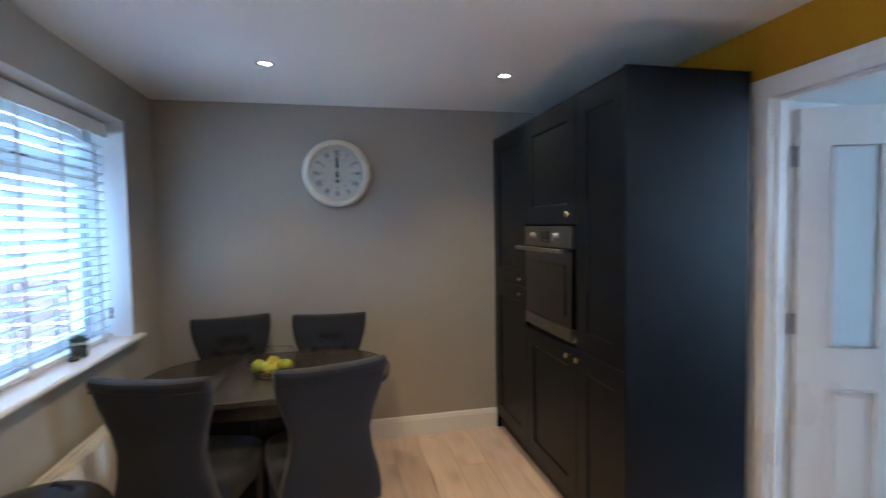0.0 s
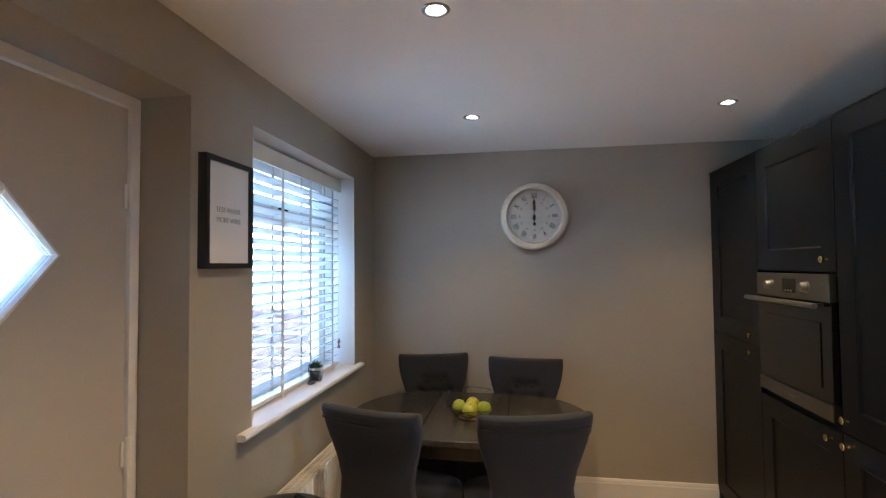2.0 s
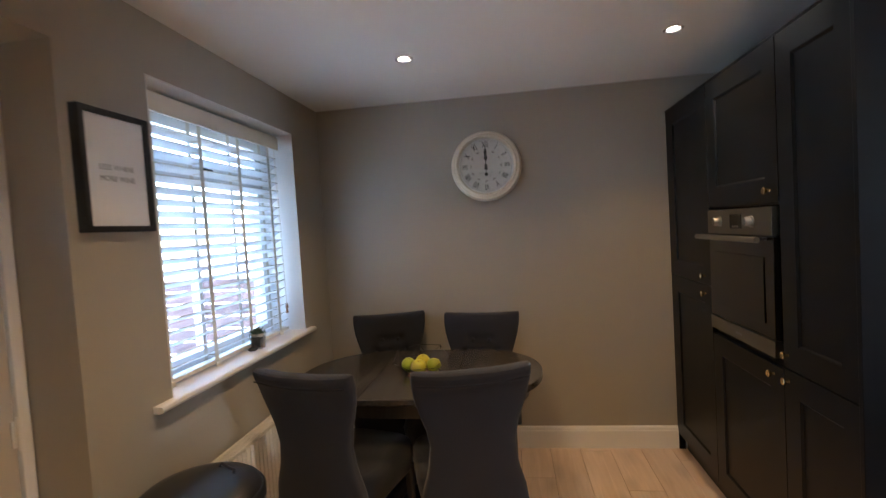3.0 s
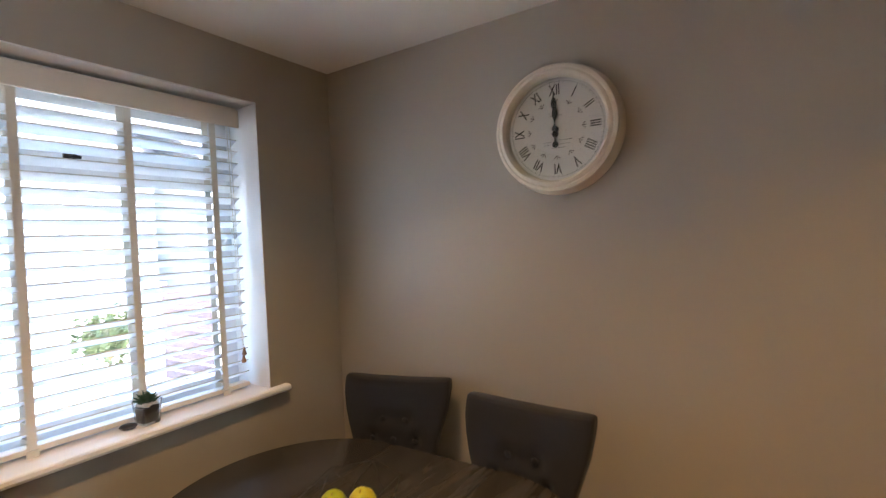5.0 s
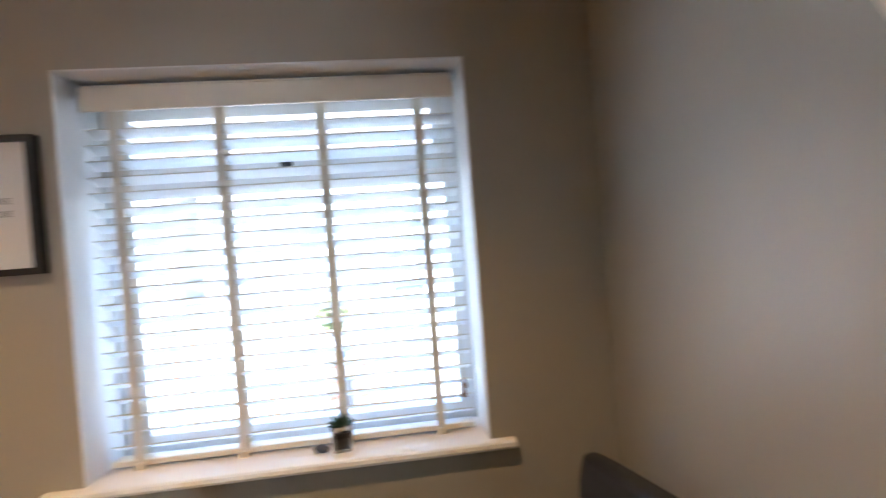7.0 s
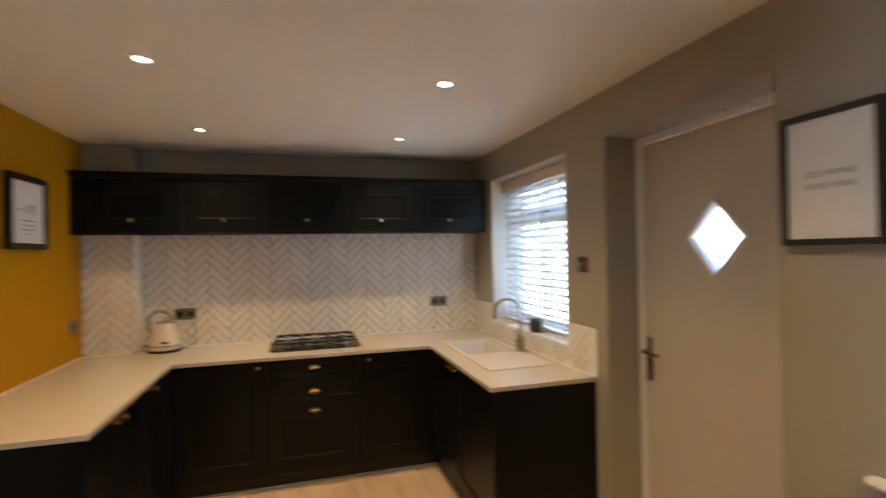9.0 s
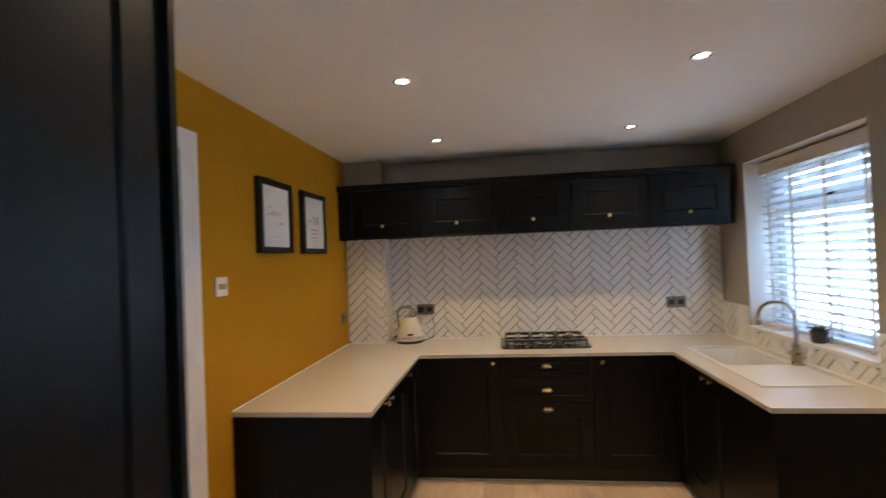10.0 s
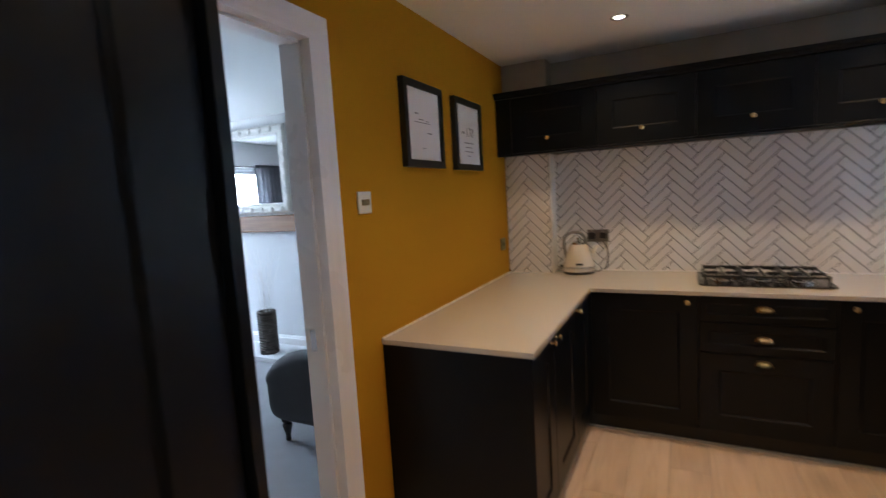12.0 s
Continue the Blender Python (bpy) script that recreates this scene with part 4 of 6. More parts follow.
def build_kettle():
    k = thing("electric_kettle", "cream pyramid kettle with chrome base and handle", "kettle", (2.445, -4.690, TOP), -78)
    k.scale = (1.30, 1.30, 1.16)
    part("power_base", lathe([(0.082, 0.0), (0.084, 0.006), (0.080, 0.016), (0.0, 0.016)], 32), BLACK, k, "black power base", smooth=True)
    part("chrome_band", lathe([(0.084, 0.0165), (0.086, 0.020), (0.085, 0.044), (0.082, 0.046), (0.0, 0.046)], 36), CHROME, k, "chrome lower band", smooth=True)
    part("body", lathe([(0.083, 0.0462), (0.081, 0.058), (0.062, 0.122), (0.045, 0.168), (0.040, 0.174), (0.0, 0.174)], 36), CREAM, k, smooth=True)
    part("lid", lathe([(0.039, 0.1742), (0.034, 0.186), (0.016, 0.192), (0.006, 0.194), (0.006, 0.202), (0.011, 0.206), (0.010, 0.214), (0.0, 0.216)], 32), CHROME, k, "domed chrome lid with small knob", smooth=True)
    part("spout", loft([ring(0.03, 0.03, 0.0, -0.068, 0.118, 12, 2), ring(0.024, 0.026, 0.0, -0.082, 0.145, 12, 2), ring(0.018, 0.022, 0.0, -0.094, 0.166, 12, 2)]), CREAM, k, smooth=True)
    pts = [(0.0, 0.066 + 0.003 * i, 0.10 + 0.024 * i) for i in range(4)] + [(0, 0.018 + 0.058 * math.cos(a), 0.186 + 0.062 * math.sin(a)) for a in [math.pi * i / 12 for i in range(1, 13)]] + [(0, -0.038, 0.172)]
    part("handle", tube(pts, 0.009, 10), STEEL, k, "arched chrome handle", smooth=True)
    part("switch", box(-0.012, 0.075, 0.036, 0.012, 0.098, 0.05, 0.004), BLACK, k)
    part("badge", box(-0.0835, -0.018, 0.058, -0.076, 0.018, 0.069, 0.001), BLACK, k, "small black badge")


build_kettle()
KETTLE_CORD = tagged(part("kettle_cord", tube([(2.355, -4.71, TOP + 0.010), (2.32, -4.725, TOP + 0.008), (2.27, -4.745, TOP + 0.03), (2.255, -4.765, TOP + 0.10), (2.265, -4.77, TOP + 0.17), (2.292, -4.772, TOP + 0.215)], 0.0035, 8), BLACK, None, smooth=True), "black kettle power cord hanging from the socket", "cable")


# ---- sockets and switches ----
def plate(name, label, cat, m, w, h, body, detail):
    t = thing(name, label, cat)
    t.matrix_basis = m
    part("faceplate", box(-w / 2, -0.009, -h / 2, w / 2, 0.0, h / 2, 0.003), body, t)
    if detail == "double":
        for s in (-1, 1):
            part("insert", box(s * 0.036 - 0.022, -0.0094, -0.020, s * 0.036 + 0.022, -0.008, 0.020, 0.0006), BLACK, t, "black socket insert")
            for hx, hz, hw, hh in ((0, 0.010, 0.006, 0.012), (-0.012, -0.012, 0.010, 0.006), (0.012, -0.012, 0.010, 0.006)):
                part("pin_slot", box(s * 0.036 + hx - hw / 2, -0.0096, hz - hh / 2, s * 0.036 + hx + hw / 2, -0.0085, hz + hh / 2), IRON, t)
            part("rocker", box(s * 0.036 - 0.007, -0.013, 0.023, s * 0.036 + 0.007, -0.0085, 0.036, 0.002), STEEL, t)
    elif detail == "rocker":
        part("rocker", box(-0.026, -0.0145, -0.012, 0.026, -0.0085, 0.013, 0.003), BRONZE, t, "metal rocker switch")
    elif detail == "outlet":
        part("outlet", box(-0.014, -0.011, -0.012, 0.014, -0.0085, 0.012, 0.002), BLACK, t)
    return t


def wall_pose(x, y, z, rz):
    return pose(x, y, z, 0, 0, rz)


_s = plate("double_socket", "brushed steel double socket on herringbone tiles", "socket", wall_pose(2.330, S + 0.0085, 1.138, 180), 0.146, 0.086, NICKEL, "double")
part("plug", box(-0.062, -0.045, -0.022, -0.014, -0.0135, 0.026, 0.006), BLACK, _s, "black three-pin plug")
plate("double_socket", "brushed steel double socket near the sink", "socket", wall_pose(0.352, S + 0.0085, 1.144, 180), 0.146, 0.086, NICKEL, "double")
plate("light_switch", "white plate with metal rocker beside the doorway", "switch", wall_pose(W, -2.892, 1.473, -90), 0.088, 0.088, GLOSS, "rocker")
plate("wall_outlet", "small steel cooker outlet on the ochre wall", "socket", wall_pose(W, -4.530, 1.115, -90), 0.086, 0.086, NICKEL, "outlet")
plate("light_switch", "brushed steel switch beside the sink window", "switch", wall_pose(0.0, -3.108, 1.483, 90), 0.086, 0.086, NICKEL, "rocker")


# ---- pictures ----
def picture(label, m, w, h, depth, edge):
    p = thing("framed_picture", label, "picture")
    p.matrix_basis = m
    bm = bmesh.new()
    loops = []
    for o, y in ((0.0, 0.0), (0.0, -depth + 0.002), (0.002, -depth), (edge, -depth), (edge, -depth + 0.012)):
        loops.append([bm.verts.new(v) for v in ((-w / 2 + o, y, -h / 2 + o), (w / 2 - o, y, -h / 2 + o), (w / 2 - o, y, h / 2 - o), (-w / 2 + o, y, h / 2 - o))])
    for a, b in zip(loops, loops[1:]):
        for i in range(4):
            bm.faces.new((a[i], a[(i + 1) % 4], b[(i + 1) % 4], b[i]))
    part("frame", bm, FRAMEBLACK, p)
    part("print", box(-w / 2 + edge, -depth + 0.011, -h / 2 + edge, w / 2 - edge, -depth + 0.014, h / 2 - edge), PAPER, p, "white paper print")
    return p


def bars(p, rows, depth, m=None):
    for x, z, w, h, mm in rows:
        part("print_line", box(x - w / 2, -depth + 0.0102, z - h / 2, x + w / 2, -depth + 0.0109, z + h / 2), mm, p)


_pic = picture("black framed white print with a two-line motto", wall_pose(0.0, -1.797, 1.760, 90), 0.285, 0.392, 0.032, 0.019)
writing("LESS WHINE", 0.026, INK, _pic, pose(0, -0.0215, 0.012, 90, 0, 0), 0.0004)
writing("MORE WINE", 0.026, INK, _pic, pose(0, -0.0215, -0.024, 90, 0, 0), 0.0004)
_pic = picture("black framed white print with fine lettering", wall_pose(W, -3.417, 1.828, -90), 0.395, 0.405, 0.03, 0.034)
bars(_pic, [(-0.07, 0.052, 0.034, 0.006, INK), (-0.02, 0.012, 0.16, 0.0035, INK), (-0.03, 0.026, 0.05, 0.005, INK), (0.035, 0.022, 0.03, 0.004, INK), (0.055, -0.035, 0.05, 0.006, INK), (-0.01, -0.11, 0.036, 0.003, INK)], 0.03)
_pic = picture("black framed white print with a large number", wall_pose(W, -3.965, 1.826, -90), 0.395, 0.405, 0.03, 0.034)
writing("170", 0.075, INK, _pic, pose(0.02, -0.0195, 0.015, 90, 0, 0), 0.0004)
bars(_pic, [(-0.075, 0.012, 0.035, 0.012, INK), (0.0, -0.045, 0.14, 0.006, INK), (0.0, -0.07, 0.10, 0.005, INK), (0.0, -0.095, 0.12, 0.005, INK), (0.0, -0.12, 0.05, 0.004, INK)], 0.03)


# ---- clock ----
def build_clock():
    c = thing("wall_clock", "large round cream wall clock with roman numerals", "clock")
    c.matrix_basis = Matrix.Translation((1.156, 0, 1.903)) @ pose(0, 0, 0, 90, 0, 0) @ Matrix.Diagonal((1, 1, 1.0, 1))
    part("case", lathe([(0.231, 0.0005), (0.232, 0.012), (0.226, 0.022), (0.218, 0.046), (0.222, 0.054), (0.220, 0.064), (0.210, 0.068), (0.205, 0.066), (0.200, 0.071), (0.192, 0.072), (0.186, 0.064), (0.182, 0.058), (0.180, 0.030)], 72, caps=False), CLOCKCREAM, c, smooth=True)
    part("dial", lathe([(0.181, 0.028), (0.181, 0.032), (0.0, 0.032)], 64), DIAL, c, "pale paper clock dial")
    tick = bmesh.new()
    tube([(0.168 * math.cos(a), 0.168 * math.sin(a), 0.0324) for a in [2 * math.pi * i / 64 for i in range(64)]], 0.0006, 4, tick, closed=True)
    for i in range(60):
        a = 2 * math.pi * i / 60
        join(tick, box(-0.0007, 0.163, 0.0322, 0.0007, 0.171, 0.0328), Matrix.Rotation(a, 4, "Z"))
    part("minute_track", tick, INK, c)
    for i, word in enumerate(("XII", "I", "II", "III", "IIII", "V", "VI", "VII", "VIII", "IX", "X", "XI")):
        a = -2 * math.pi * i / 12
        n = writing(word, 0.046, DARKINK, c, Matrix.Rotation(a, 4, "Z") @ Matrix.Translation((0, 0.137, 0.0325)) @ Matrix.Diagonal((0.72, 1.15, 1, 1)), 0.0004, 0.0006)
        n.name = "numeral"
        bm = bmesh.new()
        for s in (-0.6, 0.0, 0.6):
            tube([(0.0, 0.093, 0.0328), (0.012 * s * 1.5, 0.107 - abs(s) * 0.005, 0.0328)], [0.0008, 0.0018], 5, bm)
        o = part("ornament", bm, PRINT, c)
        o.matrix_local = Matrix.Rotation(a, 4, "Z")
    for x, y, w, h in ((0.0, 0.048, 0.05, 0.0016), (-0.01, 0.057, 0.036, 0.0014), (0.034, -0.040, 0.044, 0.002), (-0.034, -0.043, 0.030, 0.0016), (-0.034, -0.053, 0.024, 0.0014), (0.030, -0.054, 0.036, 0.0014), (0.008, -0.066, 0.05, 0.0014)):
        part("print_line", box(x - w / 2, y - h / 2, 0.0322, x + w / 2, y + h / 2, 0.0327), INK, c)

    def hand(length, tail, w, z, spade):
        bm = prism([(-w, -tail), (w, -tail), (w, 0.0), (w * 0.8, length * spade - 0.02), (w * 4.2, length * spade), (w * 3.4, length * spade + 0.018), (w * 1.0, length * spade + 0.032), (w * 0.6, length), (-w * 0.6, length), (-w * 1.0, length * spade + 0.032), (-w * 3.4, length * spade + 0.018), (-w * 4.2, length * spade), (-w * 0.8, length * spade - 0.02), (-w, 0.0)], z, z + 0.0012)
        lathe([(w * 4.4, z), (w * 4.4, z + 0.0014), (0.0, z + 0.0014)], 18, bm, Matrix.Translation((0, -tail, 0)))
        return bm
    part("minute_hand", hand(0.132, 0.056, 0.0025, 0.046, 0.62), IRON, c, "black spade minute hand")
    h = part("hour_hand", hand(0.088, 0.018, 0.0026, 0.042, 0.55), IRON, c, "black spade hour hand")
    h.matrix_local = Matrix.Rotation(radians(-1.0), 4, "Z")
    part("hub", lathe([(0.010, 0.032), (0.010, 0.049), (0.007, 0.052), (0.0, 0.052)], 18), IRON, c, smooth=True)
    g = part("glass", lathe([(0.184, 0.058), (0.184, 0.0595), (0.0, 0.0605)], 48), GLASS, c, "clear clock glass", smooth=True)
    g.visible_shadow = False


build_clock()


# ---- dining table, chairs, fruit ----
TX, TY, TA, TB = 0.765, -0.715, 0.65, 0.435


def build_table():
    t = thing("dining_table", "dark stained oval extending table with pedestal", "table", (TX, TY, 0))
    lx = 0.215
    n = 40

    def arc(side):
        pts = []
        for i in range(n + 1):
            a = -math.pi / 2 + math.pi * i / n
            pts.append((side * (lx + 0.0012 + (TA - lx) * abs(math.cos(a)) ** 0.9), TB * math.sin(a)))
        return pts if side > 0 else pts[::-1]
    part("tabletop", prism(arc(1), 0.722, 0.752, 0.008), TABLEWOOD, t, smooth=True)
    part("tabletop", prism(arc(-1), 0.722, 0.752, 0.008), TABLEWOOD, t, smooth=True)
    part("leaf", prism([(-lx, -TB), (lx, -TB), (lx, TB), (-lx, TB)], 0.722, 0.752, 0.006), TABLEWOOD, t, "removable centre leaf")
    secs = [[(x, y, z) for x, y, _ in ring(2 * TA - 0.14, 2 * TB - 0.12, 0, 0, 0, 48, 2.4)] for z in (0.640, 0.7215)]
    part("apron", loft(secs), DARKWOOD, t, smooth=True)
    part("pedestal", lathe([(0.17, 0.06), (0.175, 0.09), (0.12, 0.12), (0.075, 0.18), (0.065, 0.26), (0.09, 0.36), (0.105, 0.45), (0.08, 0.53), (0.07, 0.57), (0.14, 0.60), (0.16, 0.639)], 32), DARKWOOD, t, smooth=True)
    for k in range(4):
        a = math.pi / 4 + k * math.pi / 2
        pts = [(math.cos(a) * r, math.sin(a) * r, z) for r, z in ((0.08, 0.20), (0.16, 0.17), (0.24, 0.10), (0.31, 0.045), (0.35, 0.03))]
        part("foot", tube(pts, [0.04, 0.042, 0.036, 0.032, 0.028], 10), DARKWOOD, t, smooth=True)


build_table()


def build_chair(at, rz):
    """A dining chair facing +y: waisted rolled back, buttoned inside, on tapered legs."""
    c = thing("dining_chair", "slate-grey linen dining chair with buttoned waisted back", "chair", at, rz, "chairs round the table")
    rows = ((0.300, 0.452, 0.075, -0.205), (0.36, 0.454, 0.085, -0.210), (0.46, 0.424, 0.088, -0.218), (0.56, 0.368, 0.085, -0.225), (0.66, 0.346, 0.080, -0.232), (0.74, 0.374, 0.076, -0.240),
            (0.81, 0.418, 0.072, -0.250), (0.87, 0.452, 0.070, -0.262), (0.915, 0.470, 0.072, -0.274), (0.945, 0.474, 0.082, -0.285), (0.965, 0.474, 0.082, -0.291), (0.980, 0.472, 0.072, -0.294), (0.986, 0.460, 0.045, -0.295))
    secs = []
    for z, w, d, y in rows:
        s = []
        for px, py, pz in ring(w, d, 0, 0, z, 36, 4.5):
            bow = 0.022 * (1 - (2 * px / w) ** 2) * min(1.0, max(0.0, (z - 0.4) / 0.4))
            s.append((px, y + py - bow * 0.6, pz + (0.012 * (2 * px / w) ** 2 if z > 0.9 else 0)))
        secs.append([(a, b, 0.30 + (z1 - 0.30) * 0.96) for a, b, z1 in s])
    buttons = [(-0.050, 0.806), (0.050, 0.806), (-0.095, 0.728), (0.0, 0.728), (0.095, 0.728), (-0.050, 0.650), (0.050, 0.650)]
    bm = loft(secs)
    bmesh.ops.subdivide_edges(bm, edges=bm.edges[:], cuts=3, use_grid_fill=True)
    for v in bm.verts:
        mid = -0.232 - 0.19 * max(0.0, v.co.z - 0.66)
        if v.co.y > mid:
            v.co.y -= sum(0.030 * math.exp(-((v.co.x - bx) ** 2 + (v.co.z - bz) ** 2) / 0.0009) for bx, bz in buttons)
    back = part("backrest", bm, FABRIC, c, smooth="all")
    pip = [(0.224 * (1 - 2 * i / 12), -0.3205 - 0.013 * (1 - (1 - 2 * i / 12) ** 2), 0.910 + 0.010 * (1 - 2 * i / 12) ** 2) for i in range(13)]
    part("piping", tube(pip, 0.0028, 6), FABRIC, back, smooth=True)
    for bx, bz in buttons:
        yy = -0.217 - 0.165 * max(0.0, bz - 0.68)
        part("button", lathe([(0.0, -0.006), (0.0105, -0.004), (0.0125, 0.0), (0.010, 0.004), (0.0, 0.0065)], 16, None, Matrix.Translation((bx, yy, bz)) @ pose(0, 0, 0, -90, 0, 0)), FABRIC, back, smooth=True)
    secs = [ring(0.43 + k * 0.01, 0.45, 0, 0.045, z, 32, 5) for z, k in ((0.355, 0), (0.365, 1), (0.43, 3), (0.465, 3), (0.485, 1), (0.492, -4))]
    part("seat", loft(secs), FABRIC, c, "upholstered slate-grey seat", smooth="all")
    for sx in (-1, 1):
        part("leg", loft([ring(0.028, 0.028, sx * 0.185, 0.235, 0.0, 12, 4), ring(0.042, 0.042, sx * 0.185, 0.23, 0.36, 12, 4)]), DARKWOOD, c, "dark tapered wooden leg")
        part("leg", loft([ring(0.028, 0.028, sx * 0.175, -0.26, 0.0, 12, 4), ring(0.038, 0.042, sx * 0.175, -0.205, 0.34, 12, 4)]), DARKWOOD, c, "dark tapered wooden leg")
    return c


_ch = build_chair((1.034, -1.113, 0), 15)
copy_thing(_ch, pose(0.496, -1.129, 0, 0, 0, -14.5))
copy_thing(_ch, pose(0.534, -0.422, 0, 0, 0, 194))
copy_thing(_ch, pose(1.052, -0.510, 0, 0, 0, 174.5))


def build_bowl():
    b = thing("wire_fruit_bowl", "black geometric wire fruit bowl on a wooden base", "bowl", (0.786, -0.770, 0.7525))
    part("base", lathe([(0.070, 0.0), (0.072, 0.004), (0.070, 0.010), (0.0, 0.010)], 28), BEAM, b, "round wooden base")
    n = 7

    def hoop(r, turn, rise):
        out = []
        for i in range(n):
            a = 2 * math.pi * (i + turn) / n
            out.append((r * math.cos(a), r * math.sin(a), rise(math.sin(a), i)))
        return out
    low = hoop(0.072, 0.0, lambda s, i: 0.010)
    mid = hoop(0.118, 0.5, lambda s, i: 0.046 + 0.012 * s)
    top = hoop(0.148, 0.0, lambda s, i: 0.090 + 0.034 * s + 0.006 * (i % 2))
    for name, ends in (("base_hoop", [(low[i], low[(i + 1) % n]) for i in range(n)]), ("rim_hoop", [(top[i], top[(i + 1) % n]) for i in range(n)]),
                       ("wire_cage", [(low[i], mid[i]) for i in range(n)] + [(low[(i + 1) % n], mid[i]) for i in range(n)] + [(mid[i], top[i]) for i in range(n)] + [(mid[i], top[(i + 1) % n]) for i in range(n)])):
        bm = bmesh.new()
        for u, v in ends:
            tube([u, v], 0.0015, 5, bm)
        part(name, bm, IRON, b, "thin black wire")


build_bowl()


def fruit(name, label, cat, at, r, m, rot, long=1.0):
    prof = [(0.0, -r * 0.86 * long), (r * 0.25, -r * 0.93 * long), (r * 0.6, -r * 0.80 * long), (r * 0.95, -r * 0.3 * long), (r, 0.05 * r), (r * 0.9, r * 0.45 * long), (r * 0.6, r * 0.83 * long), (r * 0.25, r * 0.93 * long), (0.0, r * 0.82 * long)]
    f = thing(name, label, cat, group="fruit in the bowl")
    f.matrix_basis = pose(*at, *rot)
    part("flesh", lathe(prof, 24), m, f, smooth="all")
    part("stalk", tube([(0, 0, r * 0.78 * long), (0.002, 0, r * 1.05 * long)], 0.0015, 6), BEAM, f)


_bz = 0.763
fruit("apple", "shiny green apple in the wire bowl", "apple", (0.718, -0.761, _bz + 0.036), 0.0385, LIME, (15, 10, 0))
fruit("apple", "shiny green apple in the wire bowl", "apple", (0.856, -0.776, _bz + 0.036), 0.0385, LIME, (-12, 20, 40))
fruit("apple", "yellow-green apple at the back of the bowl", "apple", (0.788, -0.716, _bz + 0.038), 0.040, LEMON, (10, -15, 70))
fruit("apple", "yellow apple leaning on the others in the bowl", "apple", (0.784, -0.823, _bz + 0.040), 0.041, LEMON, (25, 0, 10))


# ---- bin, radiator, sill plants ----
def build_bin():
    b = thing("pedal_bin", "round black kitchen bin with domed lid", "bin", (0.218, -1.795, 0), 150)
    b.scale = (1.05, 1.05, 1.055)
    part("body", lathe([(0.155, 0.0), (0.165, 0.01), (0.185, 0.56), (0.187, 0.60), (0.0, 0.60)], 40), BLACK, b, smooth=True)
    part("rim", lathe([(0.190, 0.6005), (0.197, 0.606), (0.197, 0.632), (0.191, 0.640), (0.0, 0.640)], 44), BLACK, b, smooth=True)
    lid = part("lid", lathe([(0.186, 0.6405), (0.182, 0.652), (0.165, 0.664), (0.12, 0.676), (0.06, 0.682), (0.0, 0.683)], 44), BLACK, b, "domed black lid", smooth=True)
    part("flap", prism([(x, y) for x, y, _ in ring(0.12, 0.07, 0, -0.075, 0, 24, 3)], 0.668, 0.677, 0.003), IRON, lid, smooth=True)
    part("grip", tube([(-0.045, -0.09, 0.678), (-0.04, -0.095, 0.688), (0.04, -0.095, 0.688), (0.045, -0.09, 0.678)], 0.005, 8), BLACK, lid, "black lid grip", smooth=True)


build_bin()


def build_radiator():
    y0, y1, z0, z1 = -1.52, -0.55, 0.15, 0.625
    r = thing("radiator", "cream enamelled panel radiator under the window", "radiator")
    bm = bmesh.new()
    n = int((y1 - y0 - 0.04) / 0.0333)
    pts = []
    for i in range(n):
        y = y0 + 0.02 + i * 0.0333
        for dy, dx in ((0.0, 0.0), (0.006, 0.009), (0.0165, 0.009), (0.0225, 0.0)):
            pts.append((0.112 + dx, y + dy))
    pts += [(0.112, y1 - 0.02), (0.112, y1), (0.104, y1), (0.104, y0), (0.112, y0)]
    join(bm, prism(pts, z0, z1 - 0.012))
    part("front_panel", bm, RADIATOR, r, "ribbed radiator front")
    part("back_panel", box(0.045, y0, z0, 0.053, y1, z1 - 0.012), RADIATOR, r)
    for yy in (y0 - 0.002, y1):
        part("side_panel", box(0.04, yy, z0 + 0.01, 0.124, yy + 0.002, z1 - 0.002, 0.0006), RADIATOR, r)
    k = int((y1 - y0) / 0.0135)
    bm = bmesh.new()
    for i in range(k):
        y = y0 + 0.006 + i * 0.0135
        box(0.055, y, z1 - 0.004, 0.108, y + 0.006, z1, bm=bm)
    for xx in (0.044, 0.079, 0.106):
        box(xx, y0, z1 - 0.005, xx + 0.008, y1, z1 - 0.0005, bm=bm)
    part("top_grille", bm, RADIATOR, r, "slotted top grille")
    for yy in (y0 + 0.15, y1 - 0.15):
        part("bracket", box(0.001, yy - 0.02, z0 + 0.05, 0.046, yy + 0.02, z1 - 0.06), STEEL, r)
    for yy in (y0 - 0.03, y1 + 0.03):
        part("pipe", tube([(0.08, yy, -0.002), (0.08, yy, z0 + 0.04), (0.08, yy + (0.03 if yy < -1 else -0.03), z0 + 0.045)], 0.0075, 10), CHROME, r, smooth=True)


build_radiator()


def succulent(parent, at, r, n, seed):
    rnd = random.Random(seed)
    for i in range(n):
        a, tilt = i * 2.4, 12 + 62 * (i / n) ** 0.8
        l = r * (0.65 + 0.5 * rnd.random())
        bm = loft([ring(0.004, 0.003, 0, 0, 0, 6, 2), ring(0.010, 0.005, 0, 0, l * 0.45, 6, 2), ring(0.006, 0.004, 0, 0, l * 0.8, 6, 2), ring(0.001, 0.001, 0, 0, l, 6, 2)])
        o = part("leaf", bm, LEAF, parent, smooth=True)
        o.matrix_local = Matrix.Translation(at) @ Matrix.Rotation(a, 4, "Z") @ Matrix.Rotation(radians(tilt), 4, "Y")


